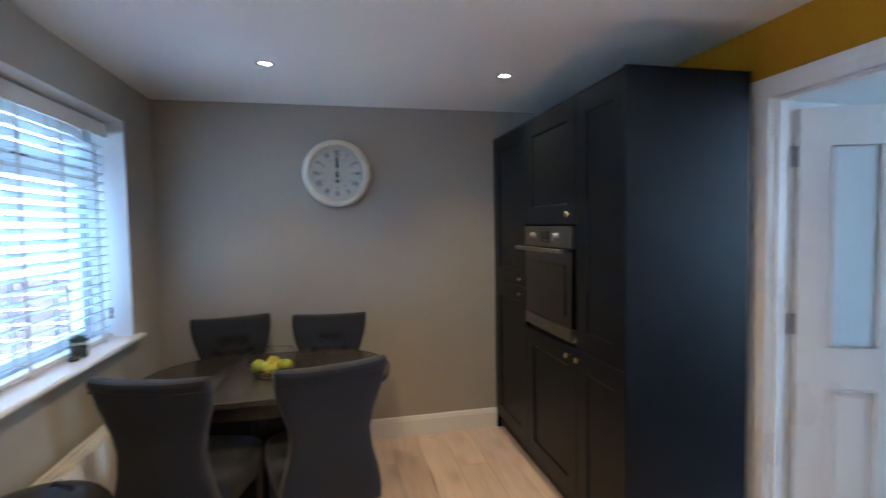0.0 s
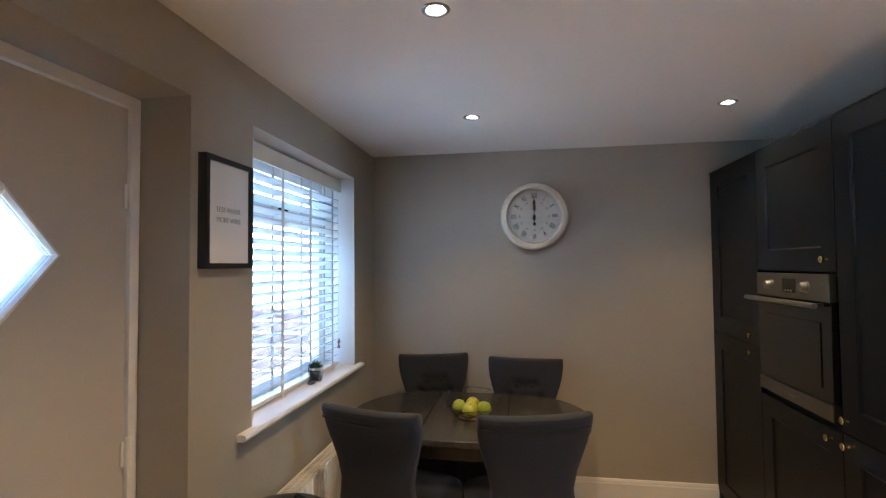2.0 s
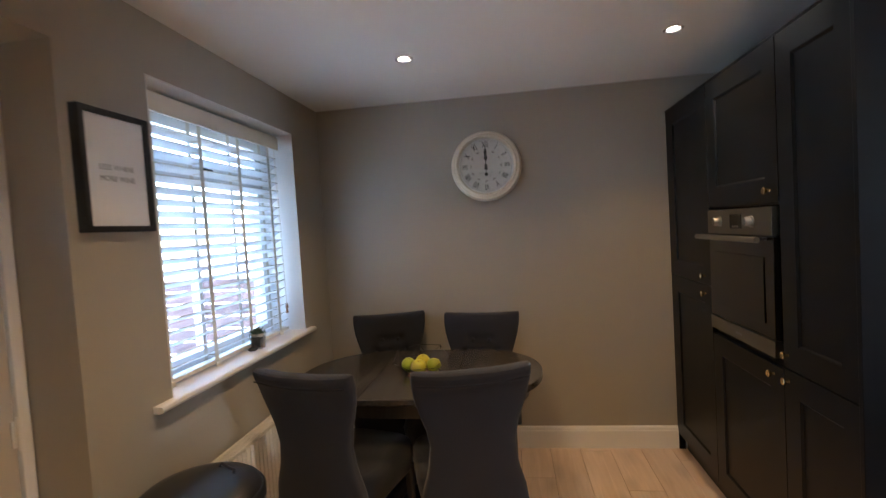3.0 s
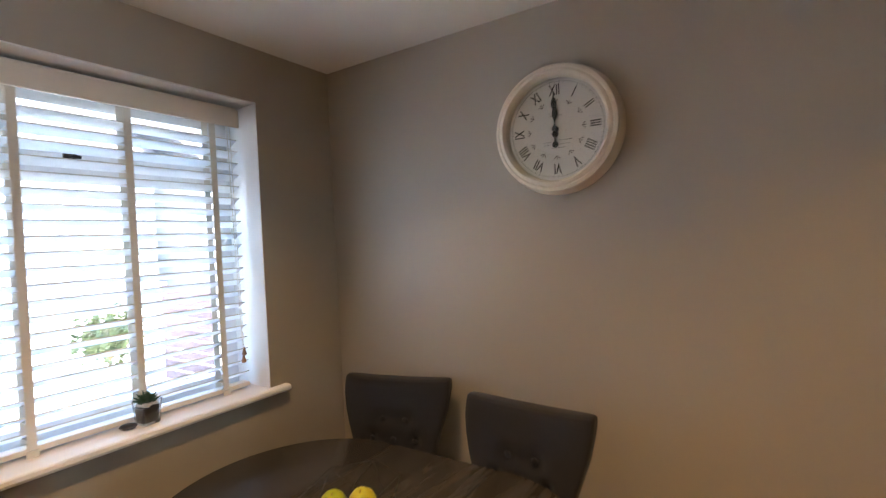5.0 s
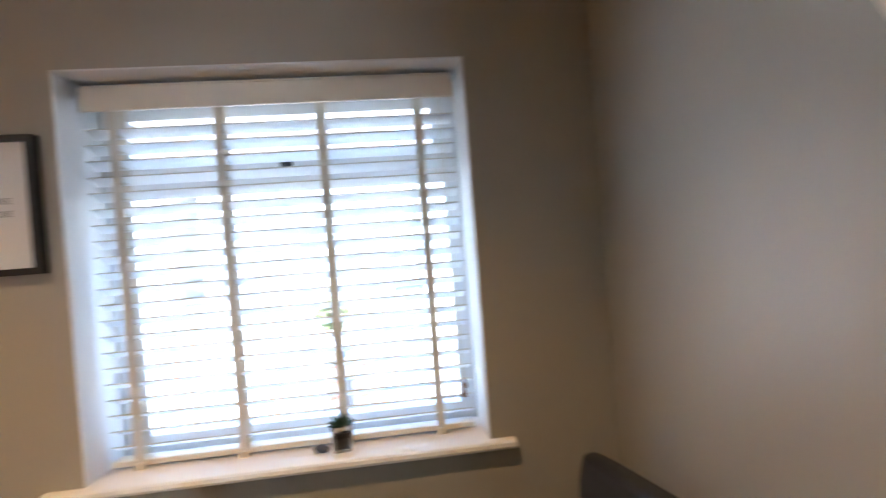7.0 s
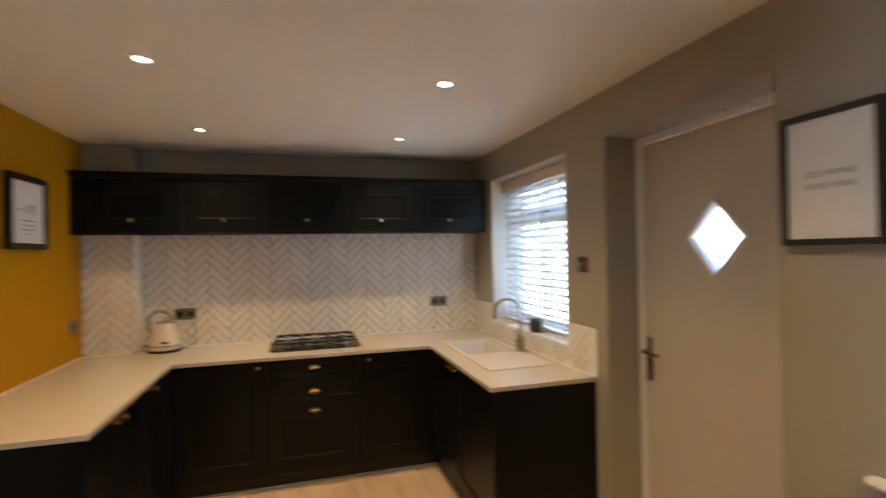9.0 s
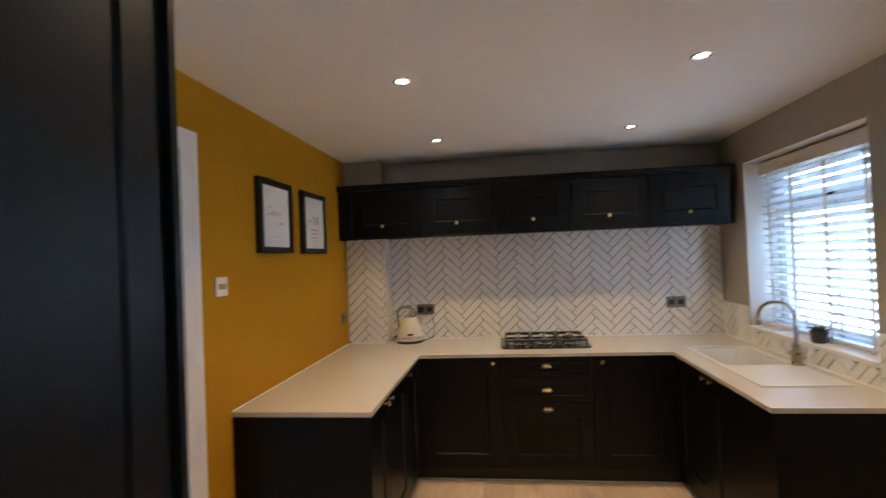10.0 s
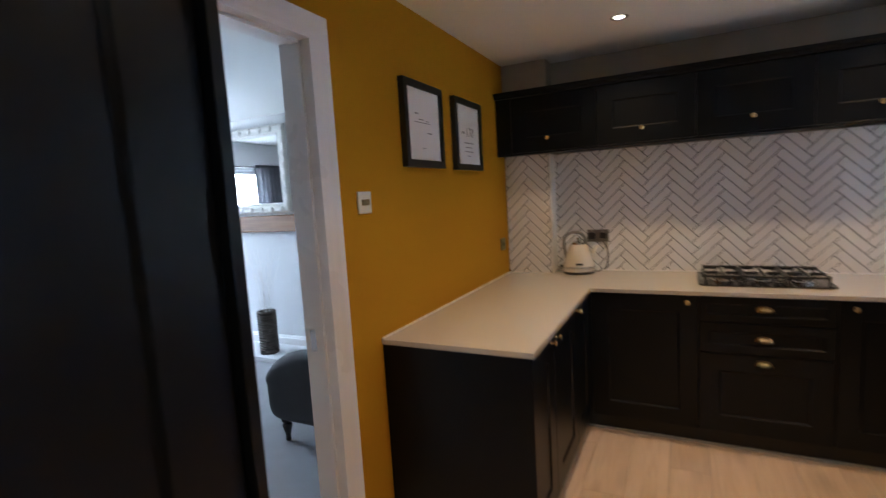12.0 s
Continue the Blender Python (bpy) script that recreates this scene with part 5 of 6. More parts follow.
def build_sill_plant():
    p = thing("succulent_plant", "small green succulent in a square glass pot", "plant", (-0.055, -0.880, 0.9405), 8)
    secs = [ring(2 * h, 2 * h, 0, 0, z, 32, 9) for h, z in ((0.028, 0.0), (0.029, 0.002), (0.0355, 0.080), (0.0355, 0.082), (0.0325, 0.082), (0.0265, 0.008))]
    part("pot", loft(secs), GLASS, p, "clear tapered square glass pot", smooth=True).visible_shadow = False
    part("soil", loft([ring(0.050, 0.050, 0, 0, 0.0085, 24, 8), ring(0.058, 0.058, 0, 0, 0.060, 24, 8)]), SOIL, p, "dark potting soil")
    rnd = random.Random(4)
    for i in range(16):
        o = part("pebble", lathe([(0.0, -0.007), (0.008, -0.004), (0.010, 0.0), (0.007, 0.005), (0.0, 0.007)], 8), PEBBLE, p, smooth="all")
        o.matrix_local = pose(rnd.uniform(-0.022, 0.022), rnd.uniform(-0.022, 0.022), 0.066 + rnd.uniform(0, 0.006), rnd.uniform(0, 40), rnd.uniform(0, 40), rnd.uniform(0, 90))
    succulent(p, (0, 0, 0.068), 0.046, 46, 2)


build_sill_plant()
_st = tagged(part("pebble", lathe([(0.0, -0.011), (0.015, -0.009), (0.022, 0.0), (0.016, 0.008), (0.0, 0.0105)], 20), SLATE, None, smooth="all"), "smooth dark pebble on the window sill", "pebble")
_st.matrix_basis = pose(-0.050, -0.945, 0.9515, 0, 0, 60) @ Matrix.Diagonal((1.25, 0.85, 1, 1))


def build_kitchen_plant():
    p = thing("succulent_plant", "dark succulent in a small grey pot on the sill", "plant", (-0.035, -3.75, 1.0125))
    part("pot", lathe([(0.032, 0.0), (0.036, 0.004), (0.043, 0.06), (0.045, 0.066), (0.040, 0.066), (0.038, 0.058), (0.0, 0.058)], 28), SLATE, p, "small slate-grey pot", smooth=True)
    succulent(p, (0, 0, 0.056), 0.062, 26, 7)


build_kitchen_plant()


# ---- recessed ceiling lamps ----
def build_spot(x, y):
    s = thing("recessed_spotlight", "round recessed ceiling spotlight, switched on", "spotlight", (x, y, H), 0, "ceiling spotlights")
    part("trim_ring", lathe([(0.031, 0.012), (0.031, 0.002), (0.034, -0.004), (0.043, -0.003), (0.046, 0.0), (0.034, 0.001), (0.031, 0.012)], 32, caps=False), NICKEL, s, "dark metal trim ring", smooth=True)
    part("lamp", lathe([(0.0, 0.010), (0.0215, 0.011), (0.0215, 0.034), (0.0, 0.034)], 24), LAMP_ON, s, "glowing lamp face")
    part("can", lathe([(0.0315, 0.0125), (0.0325, 0.10), (0.0, 0.10)], 24, caps=False), NICKEL, s)
    return s


for _x, _y in SPOTS:
    build_spot(_x, _y)
    _l = bpy.data.lights.new("spot_beam", "SPOT")
    _l.energy, _l.color, _l.spot_size, _l.spot_blend, _l.shadow_soft_size = SPOT_W, (1.0, 0.53, 0.155), radians(112), 1.0, 0.03
    _o = new("spot_beam", _l)
    _o.location = (_x, _y, H - 0.008)


# ---- living room, seen through the doorway ----
def build_sofa():
    s = thing("sofa", "dark grey velvet sofa with rolled arms and turned legs", "sofa", (3.16, -3.36, 0), 0)
    # back along the wall x = 0, front towards +x, arms at y = 0 and y = -1.5
    part("base", box(0.04, -1.42, 0.16, 0.90, -0.08, 0.36, 0.02), VELVET, s)
    part("backrest", loft([ring(0.16, 1.46, 0.12, -0.75, z, 40, 6) if i < 3 else ring(0.24, 1.5, 0.10, -0.75, z, 40, 5) for i, z in enumerate((0.17, 0.4, 0.55, 0.62, 0.68, 0.72))]), VELVET, s, smooth="all")
    for cy in (-1.08, -0.42):
        part("seat_cushion", box(0.20, cy - 0.32, 0.362, 0.92, cy + 0.32, 0.48, 0.035, seg=3), VELVET, s, smooth="all")
    for cy in (0.0, -1.5):
        sgn = 1 if cy == 0 else -1
        secs = []
        for x, k, top in ((0.02, 1.0, 1.0), (0.10, 1.0, 1.0), (0.60, 1.0, 1.0), (0.74, 1.0, 0.94), (0.84, 1.0, 0.82), (0.91, 0.98, 0.66), (0.95, 0.93, 0.5), (0.965, 0.85, 0.42)):
            pts = []
            for i in range(28):
                a = 2 * math.pi * i / 28
                px, pz = math.cos(a), math.sin(a)
                if pz < 0:
                    px, pz = math.copysign(abs(px) ** 0.45, px), -abs(pz) ** 0.45
                y = cy - sgn * 0.08 + sgn * px * (0.085 + 0.045 * max(0, pz)) * k
                z = 0.375 + pz * 0.235 * k * (top if pz > 0 else 1.0)
                pts.append((x, y, z))
            secs.append(pts)
        part("arm", loft(secs), VELVET, s, "rolled sofa arm", smooth="all")
        bm = lathe([(0.0, 0.0), (0.06, 0.004), (0.07, 0.014), (0.06, 0.022), (0.0, 0.034)], 28, None, Matrix.Translation((0.955, cy - sgn * 0.075, 0.40)) @ pose(0, 0, 0, 0, 90, 0))
        part("arm_scroll", bm, VELVET, s, smooth="all")
    for lx, ly in ((0.88, -0.06), (0.88, -1.44), (0.10, -0.08), (0.10, -1.42)):
        part("leg", lathe([(0.016, 0.0), (0.018, 0.012), (0.014, 0.03), (0.024, 0.07), (0.032, 0.10), (0.022, 0.118), (0.034, 0.13), (0.034, 0.165)], 18, None, Matrix.Translation((lx, ly, 0.001))), DARKWOOD, s, "turned dark wooden leg", smooth=True)


build_sofa()
_m = thing("mantel_shelf", "rustic oak beam mantel on the chimney wall", "mantel")
part("beam", box(4.75, LY0 + 0.0005, 1.230, 6.45, LY0 + 0.17, 1.388, 0.010), BEAM, _m)
tagged(part("hearth", box(4.7, LY0 + 0.02, 0.0, 6.5, LY0 + 0.42, 0.05, 0.006), PALE), "low pale hearth slab under the mantel", "hearth")


def build_mirror():
    mi = thing("wall_mirror", "large mirror in a whitewashed carved frame", "mirror", (5.73, LY0 + 0.004, 1.84), 180)
    w, h, e = 0.98, 0.86, 0.10
    bm = bmesh.new()
    loops = []
    for o, y in ((0.0, 0.0), (0.0, -0.03), (0.02, -0.045), (0.05, -0.035), (0.08, -0.04), (e, -0.016)):
        loops.append([bm.verts.new(v) for v in ((-w / 2 + o, y, -h / 2 + o), (w / 2 - o, y, -h / 2 + o), (w / 2 - o, y, h / 2 - o), (-w / 2 + o, y, h / 2 - o))])
    for a, b in zip(loops, loops[1:]):
        for i in range(4):
            bm.faces.new((a[i], a[(i + 1) % 4], b[(i + 1) % 4], b[i]))
    part("frame", bm, ORNATE, mi, "whitewashed carved frame")
    rnd = random.Random(9)
    for i in range(26):
        t = i / 26 * 4
        k, f = int(t), t - int(t)
        c = ((-w / 2 + 0.035, -h / 2 + 0.035), (w / 2 - 0.035, -h / 2 + 0.035), (w / 2 - 0.035, h / 2 - 0.035), (-w / 2 + 0.035, h / 2 - 0.035))
        x = c[k][0] + (c[(k + 1) % 4][0] - c[k][0]) * f
        z = c[k][1] + (c[(k + 1) % 4][1] - c[k][1]) * f
        part("carved_scroll", lathe([(0.0, 0.0), (0.034, 0.004), (0.03, 0.014), (0.014, 0.02), (0.0, 0.024)], 10, None, Matrix.Translation((x, -0.034, z)) @ pose(0, 0, 0, 90, 0, 0)), ORNATE, mi, smooth=True)
    part("mirror_glass", box(-w / 2 + e - 0.006, -0.014, -h / 2 + e - 0.006, w / 2 - e + 0.006, -0.008, h / 2 - e + 0.006), MIRROR, mi, "silvered mirror glass")


build_mirror()


def build_vase():
    v = thing("branch_vase", "tall woven vase of bare white twigs on the hearth", "vase", (5.44, -4.62, 0.05))
    for i in range(16):
        z = 0.012 + i * 0.0265
        bm = tube([((0.078 + 0.003 * math.sin(12 * a + i * math.pi)) * math.cos(a), (0.078 + 0.003 * math.sin(12 * a + i * math.pi)) * math.sin(a), z) for a in [2 * math.pi * k / 48 for k in range(48)]], 0.013, 6, closed=True)
        part("woven_band", bm, WICKER, v, smooth=True)
    bm = lathe([(0.072, 0.0), (0.072, 0.42), (0.066, 0.42), (0.066, 0.02), (0.0, 0.02)], 24)
    part("basket", bm, WICKER, v, "grey-brown woven basket", smooth=True)
    rnd = random.Random(3)
    for i in range(11):
        a, lean = rnd.uniform(0, 6.28), rnd.uniform(0.05, 0.22)
        pts, x, y = [], 0.02 * math.cos(a), 0.02 * math.sin(a)
        for k in range(7):
            f = k / 6
            pts.append((x + math.cos(a) * lean * f * f + rnd.uniform(-0.012, 0.012), y + math.sin(a) * lean * f * f * 0.7 + rnd.uniform(-0.012, 0.012), 0.05 + f * rnd.uniform(0.85, 1.0)))
        bm = tube(pts, [0.004 - 0.0005 * k for k in range(7)], 5)
        for k in (3, 4, 5):
            q = Vector(pts[k])
            tube([q, q + Vector((rnd.uniform(-0.08, 0.08), rnd.uniform(-0.06, 0.06), rnd.uniform(0.06, 0.13)))], [0.002, 0.001], 4, bm)
        part("twig", bm, ORNATE, v)


build_vase()
_w = thing("window_3", "living room window with white frame", "window", kind="structure")
part("window_frame", slab("x", LX1 + 0.03, LX1 + 0.09, (LWIN[0] + 0.001, LWIN[1] - 0.001), (LWIN[2] + 0.001, LWIN[3] - 0.001), [(LWIN[0] + 0.06, -3.95, 0.86, 1.94), (-3.89, LWIN[1] - 0.06, 0.86, 1.94)]), UPVC, _w)
for _a, _b in ((LWIN[0] + 0.06, -3.95), (-3.89, LWIN[1] - 0.06)):
    part("pane", box(LX1 + 0.06, _a, 0.86, LX1 + 0.064, _b, 1.94), GLASS, _w).visible_shadow = False


def build_curtain(y0, y1):
    c = thing("curtain", "grey eyelet curtain on a metal pole", "curtain")
    n = 60
    rows = []
    bm = bmesh.new()
    for z in (0.35, 1.0, 1.6, 2.06):
        rows.append([bm.verts.new((LX1 - 0.085 + 0.035 * math.sin(i / n * 14 * math.pi), y0 + (y1 - y0) * i / n, z)) for i in range(n + 1)])
    for a, b in zip(rows, rows[1:]):
        for i in range(n):
            bm.faces.new((a[i], a[i + 1], b[i + 1], b[i]))
    bmesh.ops.solidify(bm, geom=bm.faces[:], thickness=0.003)
    part("cloth", bm, CURTAIN, c, smooth="all")


build_curtain(-3.55, -3.02)
build_curtain(-4.82, -4.45)
_c = thing("curtain_pole", "slim metal curtain pole with ball ends", "curtain pole")
part("pole", tube([(LX1 - 0.085, -4.86, 2.03), (LX1 - 0.085, -2.96, 2.03)], 0.010, 12), STEEL, _c, smooth=True)
part("finial", lathe([(0.0, -0.02), (0.016, -0.012), (0.02, 0.0), (0.016, 0.012), (0.0, 0.02)], 16, None, Matrix.Translation((LX1 - 0.085, -2.945, 2.03))), STEEL, _c, smooth=True)
for _y in (-4.4, -3.0):
    part("bracket", box(LX1 - 0.09, _y - 0.008, 2.012, LX1, _y + 0.008, 2.02), STEEL, _c)
_la = bpy.data.lights.new("window_daylight", "AREA")
_la.shape, _la.size, _la.size_y, _la.energy, _la.color = "RECTANGLE", 1.2, 1.1, LIVING_W, (1.0, 0.985, 0.96)
_o = new("window_daylight", _la)
_o.matrix_world = look((LX1 + 0.10, -3.92, 1.40), (5.0, -3.6, 1.1))


# ---- outside ----
_g = bmesh.new()
bmesh.ops.create_grid(_g, x_segments=2, y_segments=2, size=400, matrix=Matrix.Translation((0, 0, -0.16)))
tagged(part("ground", _g, PAVING), "pale paved yard reaching into the distance", "ground", "", "structure")


def brick_face(parent, x, y0, y1, z0, z1, depth=0.1):
    """Courses of single bricks standing proud of a mortar core, on the face towards +x."""
    part("mortar_core", box(x - depth, y0, z0, x - 0.006, y1, z1), MORTAR, parent)
    first = part("brick", box(0, -0.1075, -0.0325, 0.012, 0.1075, 0.0325, 0.002, seg=1), BRICK, parent)
    first.matrix_local = pose(x - 0.008, y0 + 0.11, z0 + 0.04)
    k = 0
    z = z0 + 0.04
    while z < z1 - 0.03:
        y = y0 + 0.11 - (0.1125 if k % 2 else 0)
        while y < y1 - 0.05:
            if y > y0 + 0.09 and y + 0.1075 <= y1 and not (k == 0 and abs(y - y0 - 0.11) < 1e-6):
                share("brick", first.data, parent, pose(x - 0.008, y, z))
            y += 0.225
        z += 0.075
        k += 1


_pier = thing("brick_pier", "low red-brown brick wall in the front garden", "garden wall")
brick_face(_pier, -3.2, -1.40, -0.86, -0.16, 0.60)
part("coping", box(-3.33, -1.44, 0.60, -3.17, -0.82, 0.65, 0.008), PAVING, _pier, "pale concrete coping")
_orn = thing("garden_lantern", "slim blue-grey garden lantern beside the wall", "lantern", (-2.95, -1.13, -0.16))
part("post", lathe([(0.09, 0.0), (0.09, 0.03), (0.05, 0.05), (0.045, 0.55), (0.07, 0.58)], 20), SLATE, _orn, smooth=True)
part("lantern", lathe([(0.075, 0.581), (0.085, 0.60), (0.085, 0.76), (0.10, 0.78), (0.0, 0.90)], 12), STEEL, _orn)
part("finial", lathe([(0.012, 0.89), (0.02, 0.93), (0.0, 1.02)], 12), SLATE, _orn)


def build_house(at, rz, label):
    h = thing("house", label, "house", at, rz)
    W2, D, Z = 7.0, 6.0, 5.0
    holes = [(-2.7, -1.0, 0.9, 2.1), (0.9, 2.6, 0.9, 2.1), (-2.7, -1.0, 3.2, 4.4), (0.9, 2.6, 3.2, 4.4), (-0.5, 0.5, 0.0, 2.1)]
    # Wall colour is lightened to look washed out by glare.
    part("wall", slab("y", 0.0, 0.3, (-W2 / 2, W2 / 2), (0.0, Z), holes), GLAREWALL, h, "house wall paled as if overexposed")
    part("wall", box(-W2 / 2, 0.301, 0, W2 / 2, D, Z), GLAREWALL, h)
    for x0, x1, z0, z1 in holes[:4]:
        wn = part("window", slab("y", 0.08, 0.16, (x0, x1), (z0, z1), [(x0 + 0.07, (x0 + x1) / 2 - 0.035, z0 + 0.07, z1 - 0.07), ((x0 + x1) / 2 + 0.035, x1 - 0.07, z0 + 0.07, z1 - 0.07)]), UPVC, h)
        part("pane", box(x0 + 0.05, 0.115, z0 + 0.05, x1 - 0.05, 0.125, z1 - 0.05), CHROME, wn, "reflecting pane")
        part("sill", box(x0 - 0.08, -0.06, z0 - 0.06, x1 + 0.08, 0.08, z0, 0.01), MORTAR, wn)
    d = part("door", box(-0.48, 0.12, 0.02, 0.48, 0.17, 2.06, 0.004), UPVC, h, "white panelled front door")
    part("door_handle", tube([(0.35, 0.11, 1.0), (0.35, 0.09, 1.02), (0.25, 0.09, 1.02)], 0.012, 8), STEEL, d)
    part("roof", loft([[(-W2 / 2 - 0.3, -0.4, Z + 0.001), (-W2 / 2 - 0.3, D / 2, Z + 2.4), (-W2 / 2 - 0.3, D + 0.4, Z + 0.001)], [(W2 / 2 + 0.3, -0.4, Z + 0.001), (W2 / 2 + 0.3, D / 2, Z + 2.4), (W2 / 2 + 0.3, D + 0.4, Z + 0.001)]]), ROOF, h, "pitched grey-brown tiled roof")
    part("gutter", tube([(-W2 / 2 - 0.3, -0.42, Z - 0.02), (W2 / 2 + 0.3, -0.42, Z - 0.02)], 0.055, 10), UPVC, h)
    return h


_hs = build_house((-17.0, 4.0, -0.16), 90, "house with white windows across the road, walls paled by overexposure")
copy_thing(_hs, pose(-17.5, -4.2, -0.16, 0, 0, 90))
copy_thing(_hs, pose(-17.0, -12.5, -0.16, 0, 0, 90))
copy_thing(_hs, pose(-16.0, 12.2, -0.16, 0, 0, 96))


def build_shrub(at, r, seed):
    s = thing("shrub", "loose yellow-green garden shrub on the paved yard", "shrub", at, 0, "garden shrubs")
    rnd = random.Random(seed)
    bm = bmesh.new()
    for i in range(6):
        a = rnd.uniform(0, 6.28)
        tube([(0, 0, 0), (0.2 * r * math.cos(a), 0.2 * r * math.sin(a), r * 0.6), (0.6 * r * math.cos(a), 0.6 * r * math.sin(a), r * 1.2)], [0.02, 0.014, 0.006], 6, bm)
    part("stems", bm, BEAM, s)
    verts, faces = [], []
    for i in range(900):
        d = Vector((rnd.gauss(0, 1), rnd.gauss(0, 1), rnd.gauss(0, 1))).normalized() * r * rnd.uniform(0.45, 1.0) * (0.85 + 0.25 * math.sin(i * 0.7))
        c = Vector((d.x, d.y, r * 0.95 + d.z * 0.85))
        u = Vector((rnd.gauss(0, 1), rnd.gauss(0, 1), rnd.gauss(0, 1))).normalized()
        v = u.orthogonal().normalized()
        l = 0.05 + 0.04 * rnd.random()
        k = len(verts)
        verts += [c - u * l, c + v * l * 0.4, c + u * l, c - v * l * 0.4]
        faces.append((k, k + 1, k + 2, k + 3))
    me = bpy.data.meshes.new("foliage")
    me.from_pydata(verts, [], faces)
    me.materials.append(HEDGE)
    o = new("foliage", me)
    o.parent = s
    return s


_sh = build_shrub((-6.4, 1.55, -0.16), 0.52, 5)
copy_thing(_sh, pose(-8.2, -1.9, -0.16, 0, 0, 160))


def build_fence(x0, x1, y):
    """Horizontal boards between white posts, running out from the house along the plot's edge."""
    f = thing("slatted_fence", "red-brown horizontal slatted garden fence with white posts", "fence")
    bay = 1.35
    n = int((x1 - x0) / bay)
    for i in range(n + 1):
        part("post", box(x0 + i * bay - 0.05, y - 0.05, -0.16, x0 + i * bay + 0.05, y + 0.05, 1.16, 0.006), UPVC, f, "white fence post")
    first = None
    for i in range(n):
        for k in range(9):
            m = pose(x0 + (i + 0.5) * bay, y, -0.08 + k * 0.135)
            if first is None:
                first = part("slat", box(-bay / 2 + 0.051, -0.012, 0, bay / 2 - 0.051, 0.012, 0.115, 0.003), TIMBER, f)
                first.matrix_local = m
            else:
                share("slat", first.data, f, m)


build_fence(-4.75, -0.6, 1.5)


# ---- floor planks ----
def build_planks():
    w, l = 0.192, 1.285
    rnd = random.Random(11)
    full = part("plank", box(-w / 2 + 0.0008, -l / 2 + 0.0008, -0.0118, w / 2 - 0.0008, l / 2 - 0.0008, 0.0, 0.0014, seg=1), OAK, floor)
    used = False
    x, row = 0.0 + w / 2 - 0.06, 0
    while x - w / 2 < 3.01:
        y = S - (row * 0.47 % l)
        while y < 0.0:
            a, b = max(y, S + 0.002), min(y + l, -0.002)
            x0, x1 = max(x - w / 2, 0.002), min(x + w / 2, 3.02)
            if b - a > 0.03 and x1 - x0 > 0.02:
                if b - a > l - 1e-4 and x1 - x0 > w - 1e-4:
                    m = pose(x, (a + b) / 2, 0, 0, 0, 180 * rnd.randint(0, 1))
                    if not used:
                        full.matrix_local, used = m, True
                    else:
                        share("plank", full.data, floor, m)
                else:
                    o = part("plank", box(x0 - x + 0.0008, a - (a + b) / 2 + 0.0008, -0.0118, x1 - x - 0.0008, (b - a) / 2 - 0.0008, 0.0, 0.0014, seg=1), OAK, floor)
                    o.matrix_local = pose(x, (a + b) / 2, 0)
            y += l
        x += w
        row += 1


build_planks()
part("threshold", box(-0.19, -2.885, -0.012, 0.0015, -1.981, 0.0015, 0.001), OAK, floor)


# ---- herringbone tiles ----
def clip(poly, x0, x1, z0, z1):
    for axis, lim, keep in ((0, x0, 1), (0, x1, -1), (1, z0, 1), (1, z1, -1)):
        out = []
        for i, p in enumerate(poly):
            q = poly[(i + 1) % len(poly)]
            a, b = (p[axis] - lim) * keep, (q[axis] - lim) * keep
            if a >= 0:
                out.append(p)
            if (a >= 0) != (b >= 0):
                t = a / (a - b)
                out.append((p[0] + t * (q[0] - p[0]), p[1] + t * (q[1] - p[1])))
        poly = out
        if len(poly) < 3:
            return []
    clean = []
    for p in poly:
        if not clean or (abs(p[0] - clean[-1][0]) + abs(p[1] - clean[-1][1])) > 1e-4:
            clean.append(p)
    if len(clean) > 2 and abs(clean[0][0] - clean[-1][0]) + abs(clean[0][1] - clean[-1][1]) < 1e-4:
        clean.pop()
    return clean if len(clean) > 2 else []


def tile_mesh(poly, cx, cz):
    """A glazed tile with pillowed edges, facing -y, about (cx, cz)."""
    bm = bmesh.new()
    loops = []
    n = len(poly)
    mx, mz = sum(p[0] for p in poly) / n, sum(p[1] for p in poly) / n
    for k, y in ((1.0, 0.0), (1.0, -0.0055), (0.0, -0.0068)):
        ring_pts = []
        for i in range(n):
            p = Vector(poly[i])
            if k == 0.0:
                a, b = Vector(poly[i - 1]), Vector(poly[(i + 1) % n])
                d1, d2 = (a - p).normalized(), (b - p).normalized()
                s = (d1 + d2)
                p = p + (s.normalized() * 0.0022 if s.length > 0.2 else Vector((mx - p.x, mz - p.y)).normalized() * 0.002)
            ring_pts.append(bm.verts.new((p.x - cx, y, p.y - cz)))
        loops.append(ring_pts)
    for a, b in zip(loops, loops[1:]):
        for i in range(n):
            bm.faces.new((a[i], a[(i + 1) % n], b[(i + 1) % n], b[i]))
    bm.faces.new(loops[-1])
    bmesh.ops.recalc_face_normals(bm, faces=bm.faces)
    me = bpy.data.meshes.new("tile")
    bm.to_mesh(me)
    bm.free()
    me.materials.append(TILE)
    return me


def area2(poly):
    return abs(sum(p[0] * q[1] - q[0] * p[1] for p, q in zip(poly, poly[1:] + poly[:1]))) / 2


TL, TWD, JOINT_A, JOINT_B = 0.2097, 0.0543, 0.0046, 0.0040
FULL = {}


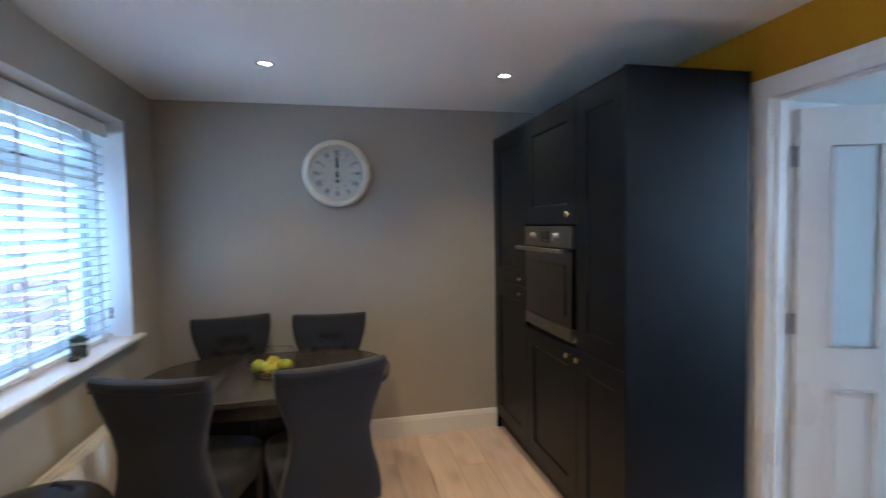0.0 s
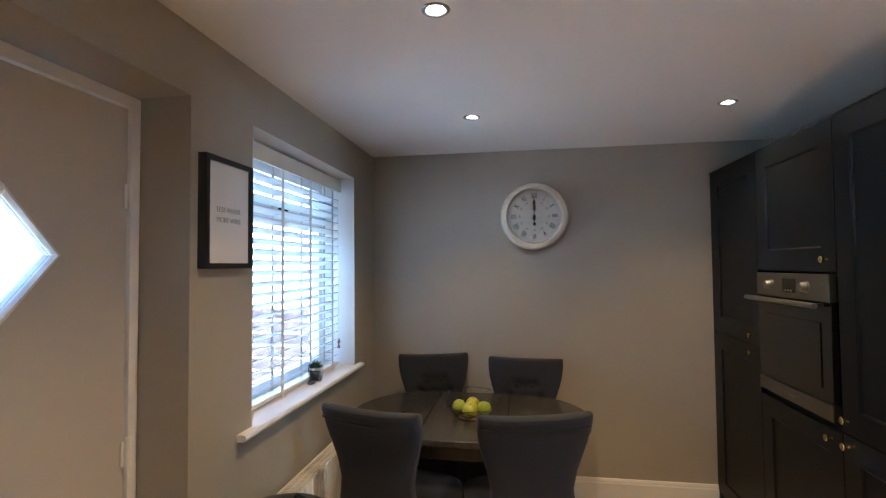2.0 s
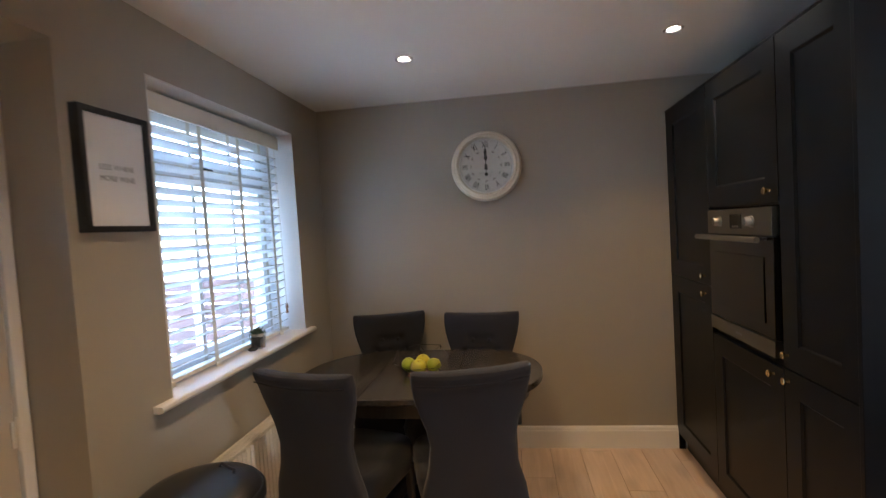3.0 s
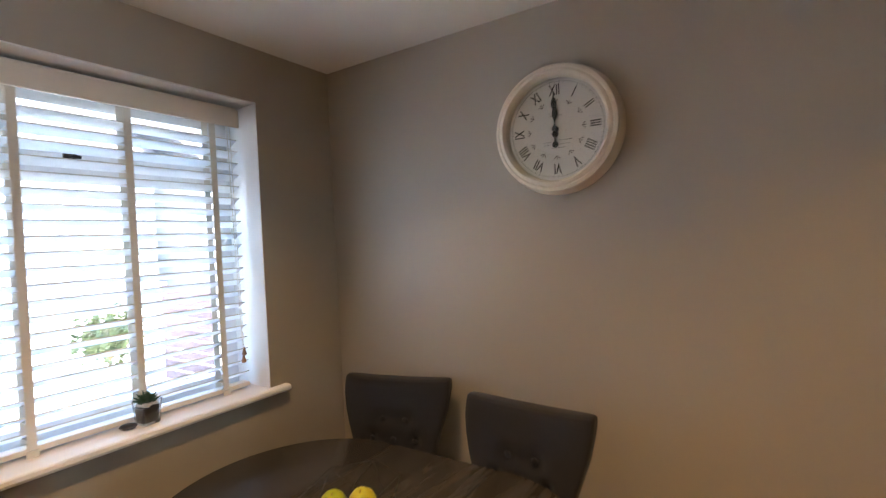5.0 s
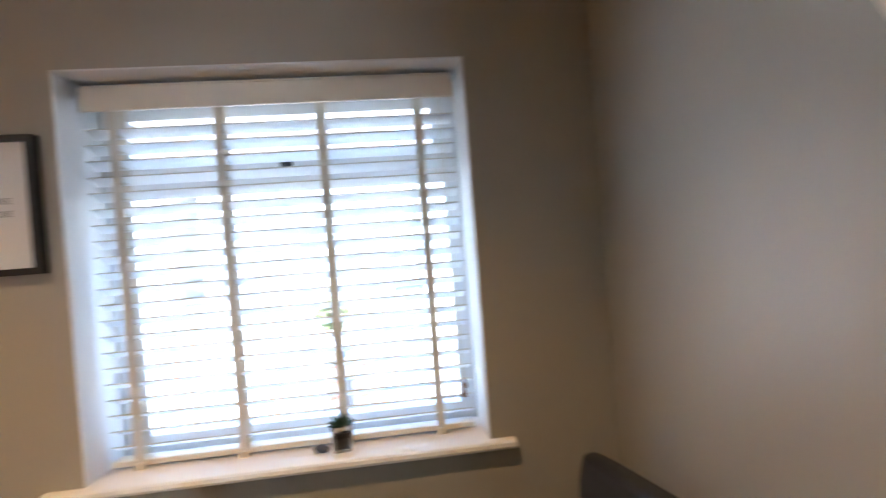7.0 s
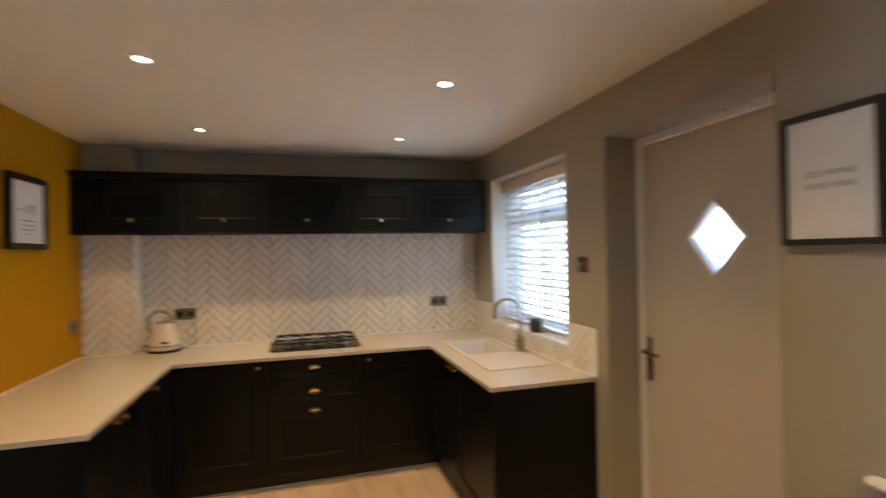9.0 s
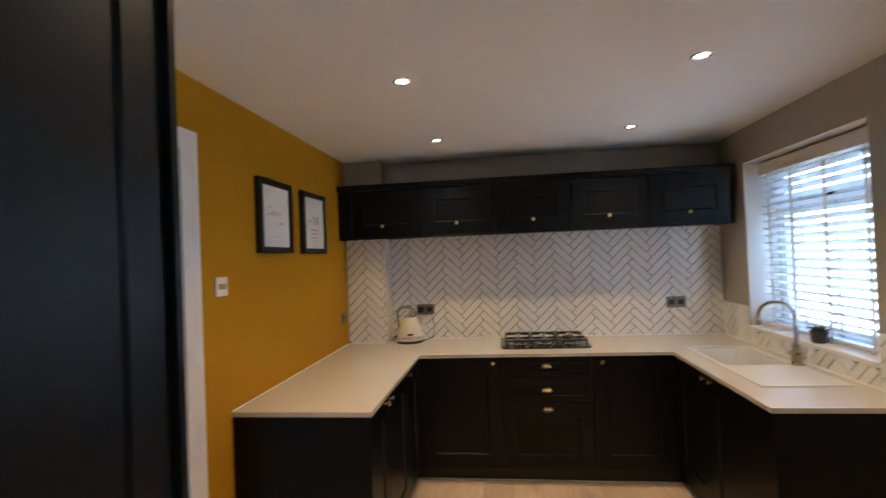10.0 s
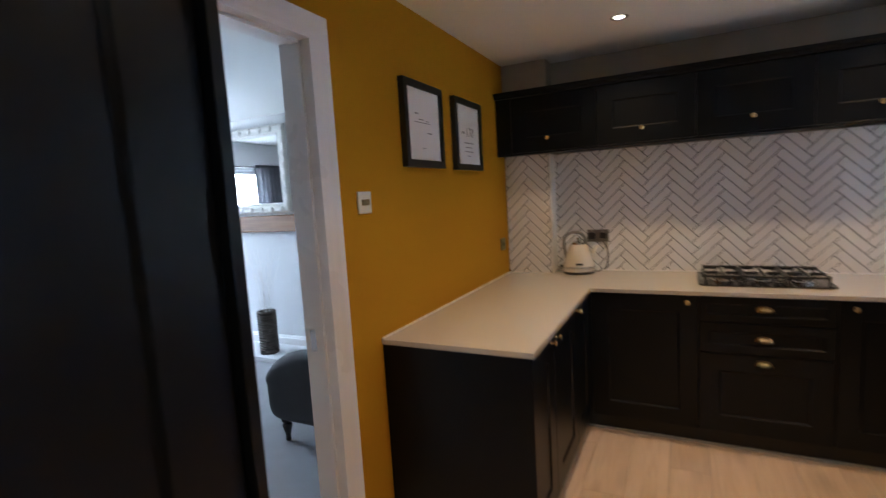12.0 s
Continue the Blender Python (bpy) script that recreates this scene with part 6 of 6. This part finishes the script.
def herringbone(label, m, x0, x1, z0, z1, shift=0.0, rise=0.0):
    """Tiles laid in a 45 degree zigzag, cut off at the panel's edges; local x along the wall, facing -y."""
    wall = thing("tiled_panel", label, "wall tiles", kind="structure")
    wall.matrix_basis = m
    part("grout", box(x0, -0.004, z0, x1, 0.0, z1), GROUT, wall)
    c = math.sqrt(0.5)
    g, k = JOINT_B / 2, JOINT_A / 2
    for kind in (0, 1):
        base = [(g, k), (TL - g, k), (TL - g, TWD - k), (g, TWD - k)] if kind == 0 else [(g, TWD + k), (TWD - g, TWD + k), (TWD - g, TWD + TL - k), (g, TWD + TL - k)]
        for a in range(-48, 49):
            for b in range(-14, 15):
                ox, oz = a * TWD + b * TL, a * TWD - b * TL
                poly = [((u + ox) * c - (v + oz) * c + x0 + shift, (u + ox) * c + (v + oz) * c + z0 + rise) for u, v in base]
                if max(p[0] for p in poly) < x0 or min(p[0] for p in poly) > x1 or max(p[1] for p in poly) < z0 or min(p[1] for p in poly) > z1:
                    continue
                cut = clip(poly, x0 + 0.001, x1 - 0.001, z0 + 0.001, z1 - 0.001)
                if not cut or area2(cut) < 2e-4:
                    continue
                cx, cz = sum(p[0] for p in poly) / 4, sum(p[1] for p in poly) / 4
                if area2(cut) > area2(poly) - 1e-7:
                    if kind not in FULL:
                        FULL[kind] = tile_mesh(poly, cx, cz)
                    me = FULL[kind]
                else:
                    me = tile_mesh(cut, cx, cz)
                share("tile", me, wall, pose(cx, -0.001, cz))
    return wall


TZ0, TZ1 = TOP + 0.003, 1.730
herringbone("white glazed herringbone tiles behind the hob", pose(0, S + 0.0005, 0, 0, 0, 180), -2.626, -0.002, TZ0, TZ1, 0.0347, -0.0047)
herringbone("white glazed herringbone tiles on the boxed corner", pose(0, S + 0.1555, 0, 0, 0, 180), -W + 0.002, -2.629, TZ0, TZ1, 0.02)
herringbone("white glazed herringbone tiles beside the sink", pose(0.0005, 0, 0, 0, 0, 90), KWIN[1] + 0.002, -2.975, TZ0, 1.148, 0.05)
herringbone("white glazed herringbone tiles under the sink window", pose(0.0005, 0, 0, 0, 0, 90), KWIN[0], KWIN[1], TZ0, 0.984, 0.11)
herringbone("white glazed herringbone tiles in the window corner", pose(0.0005, 0, 0, 0, 0, 90), S + 0.009, KWIN[0] - 0.002, TZ0, 1.146, 0.07)
setting("trim_chase", box(2.618, S + 0.009, TZ0, 2.6275, S + 0.164, TZ1 - 0.004, 0.001), GLOSS, "white edge trim on the boxed corner", "trim")
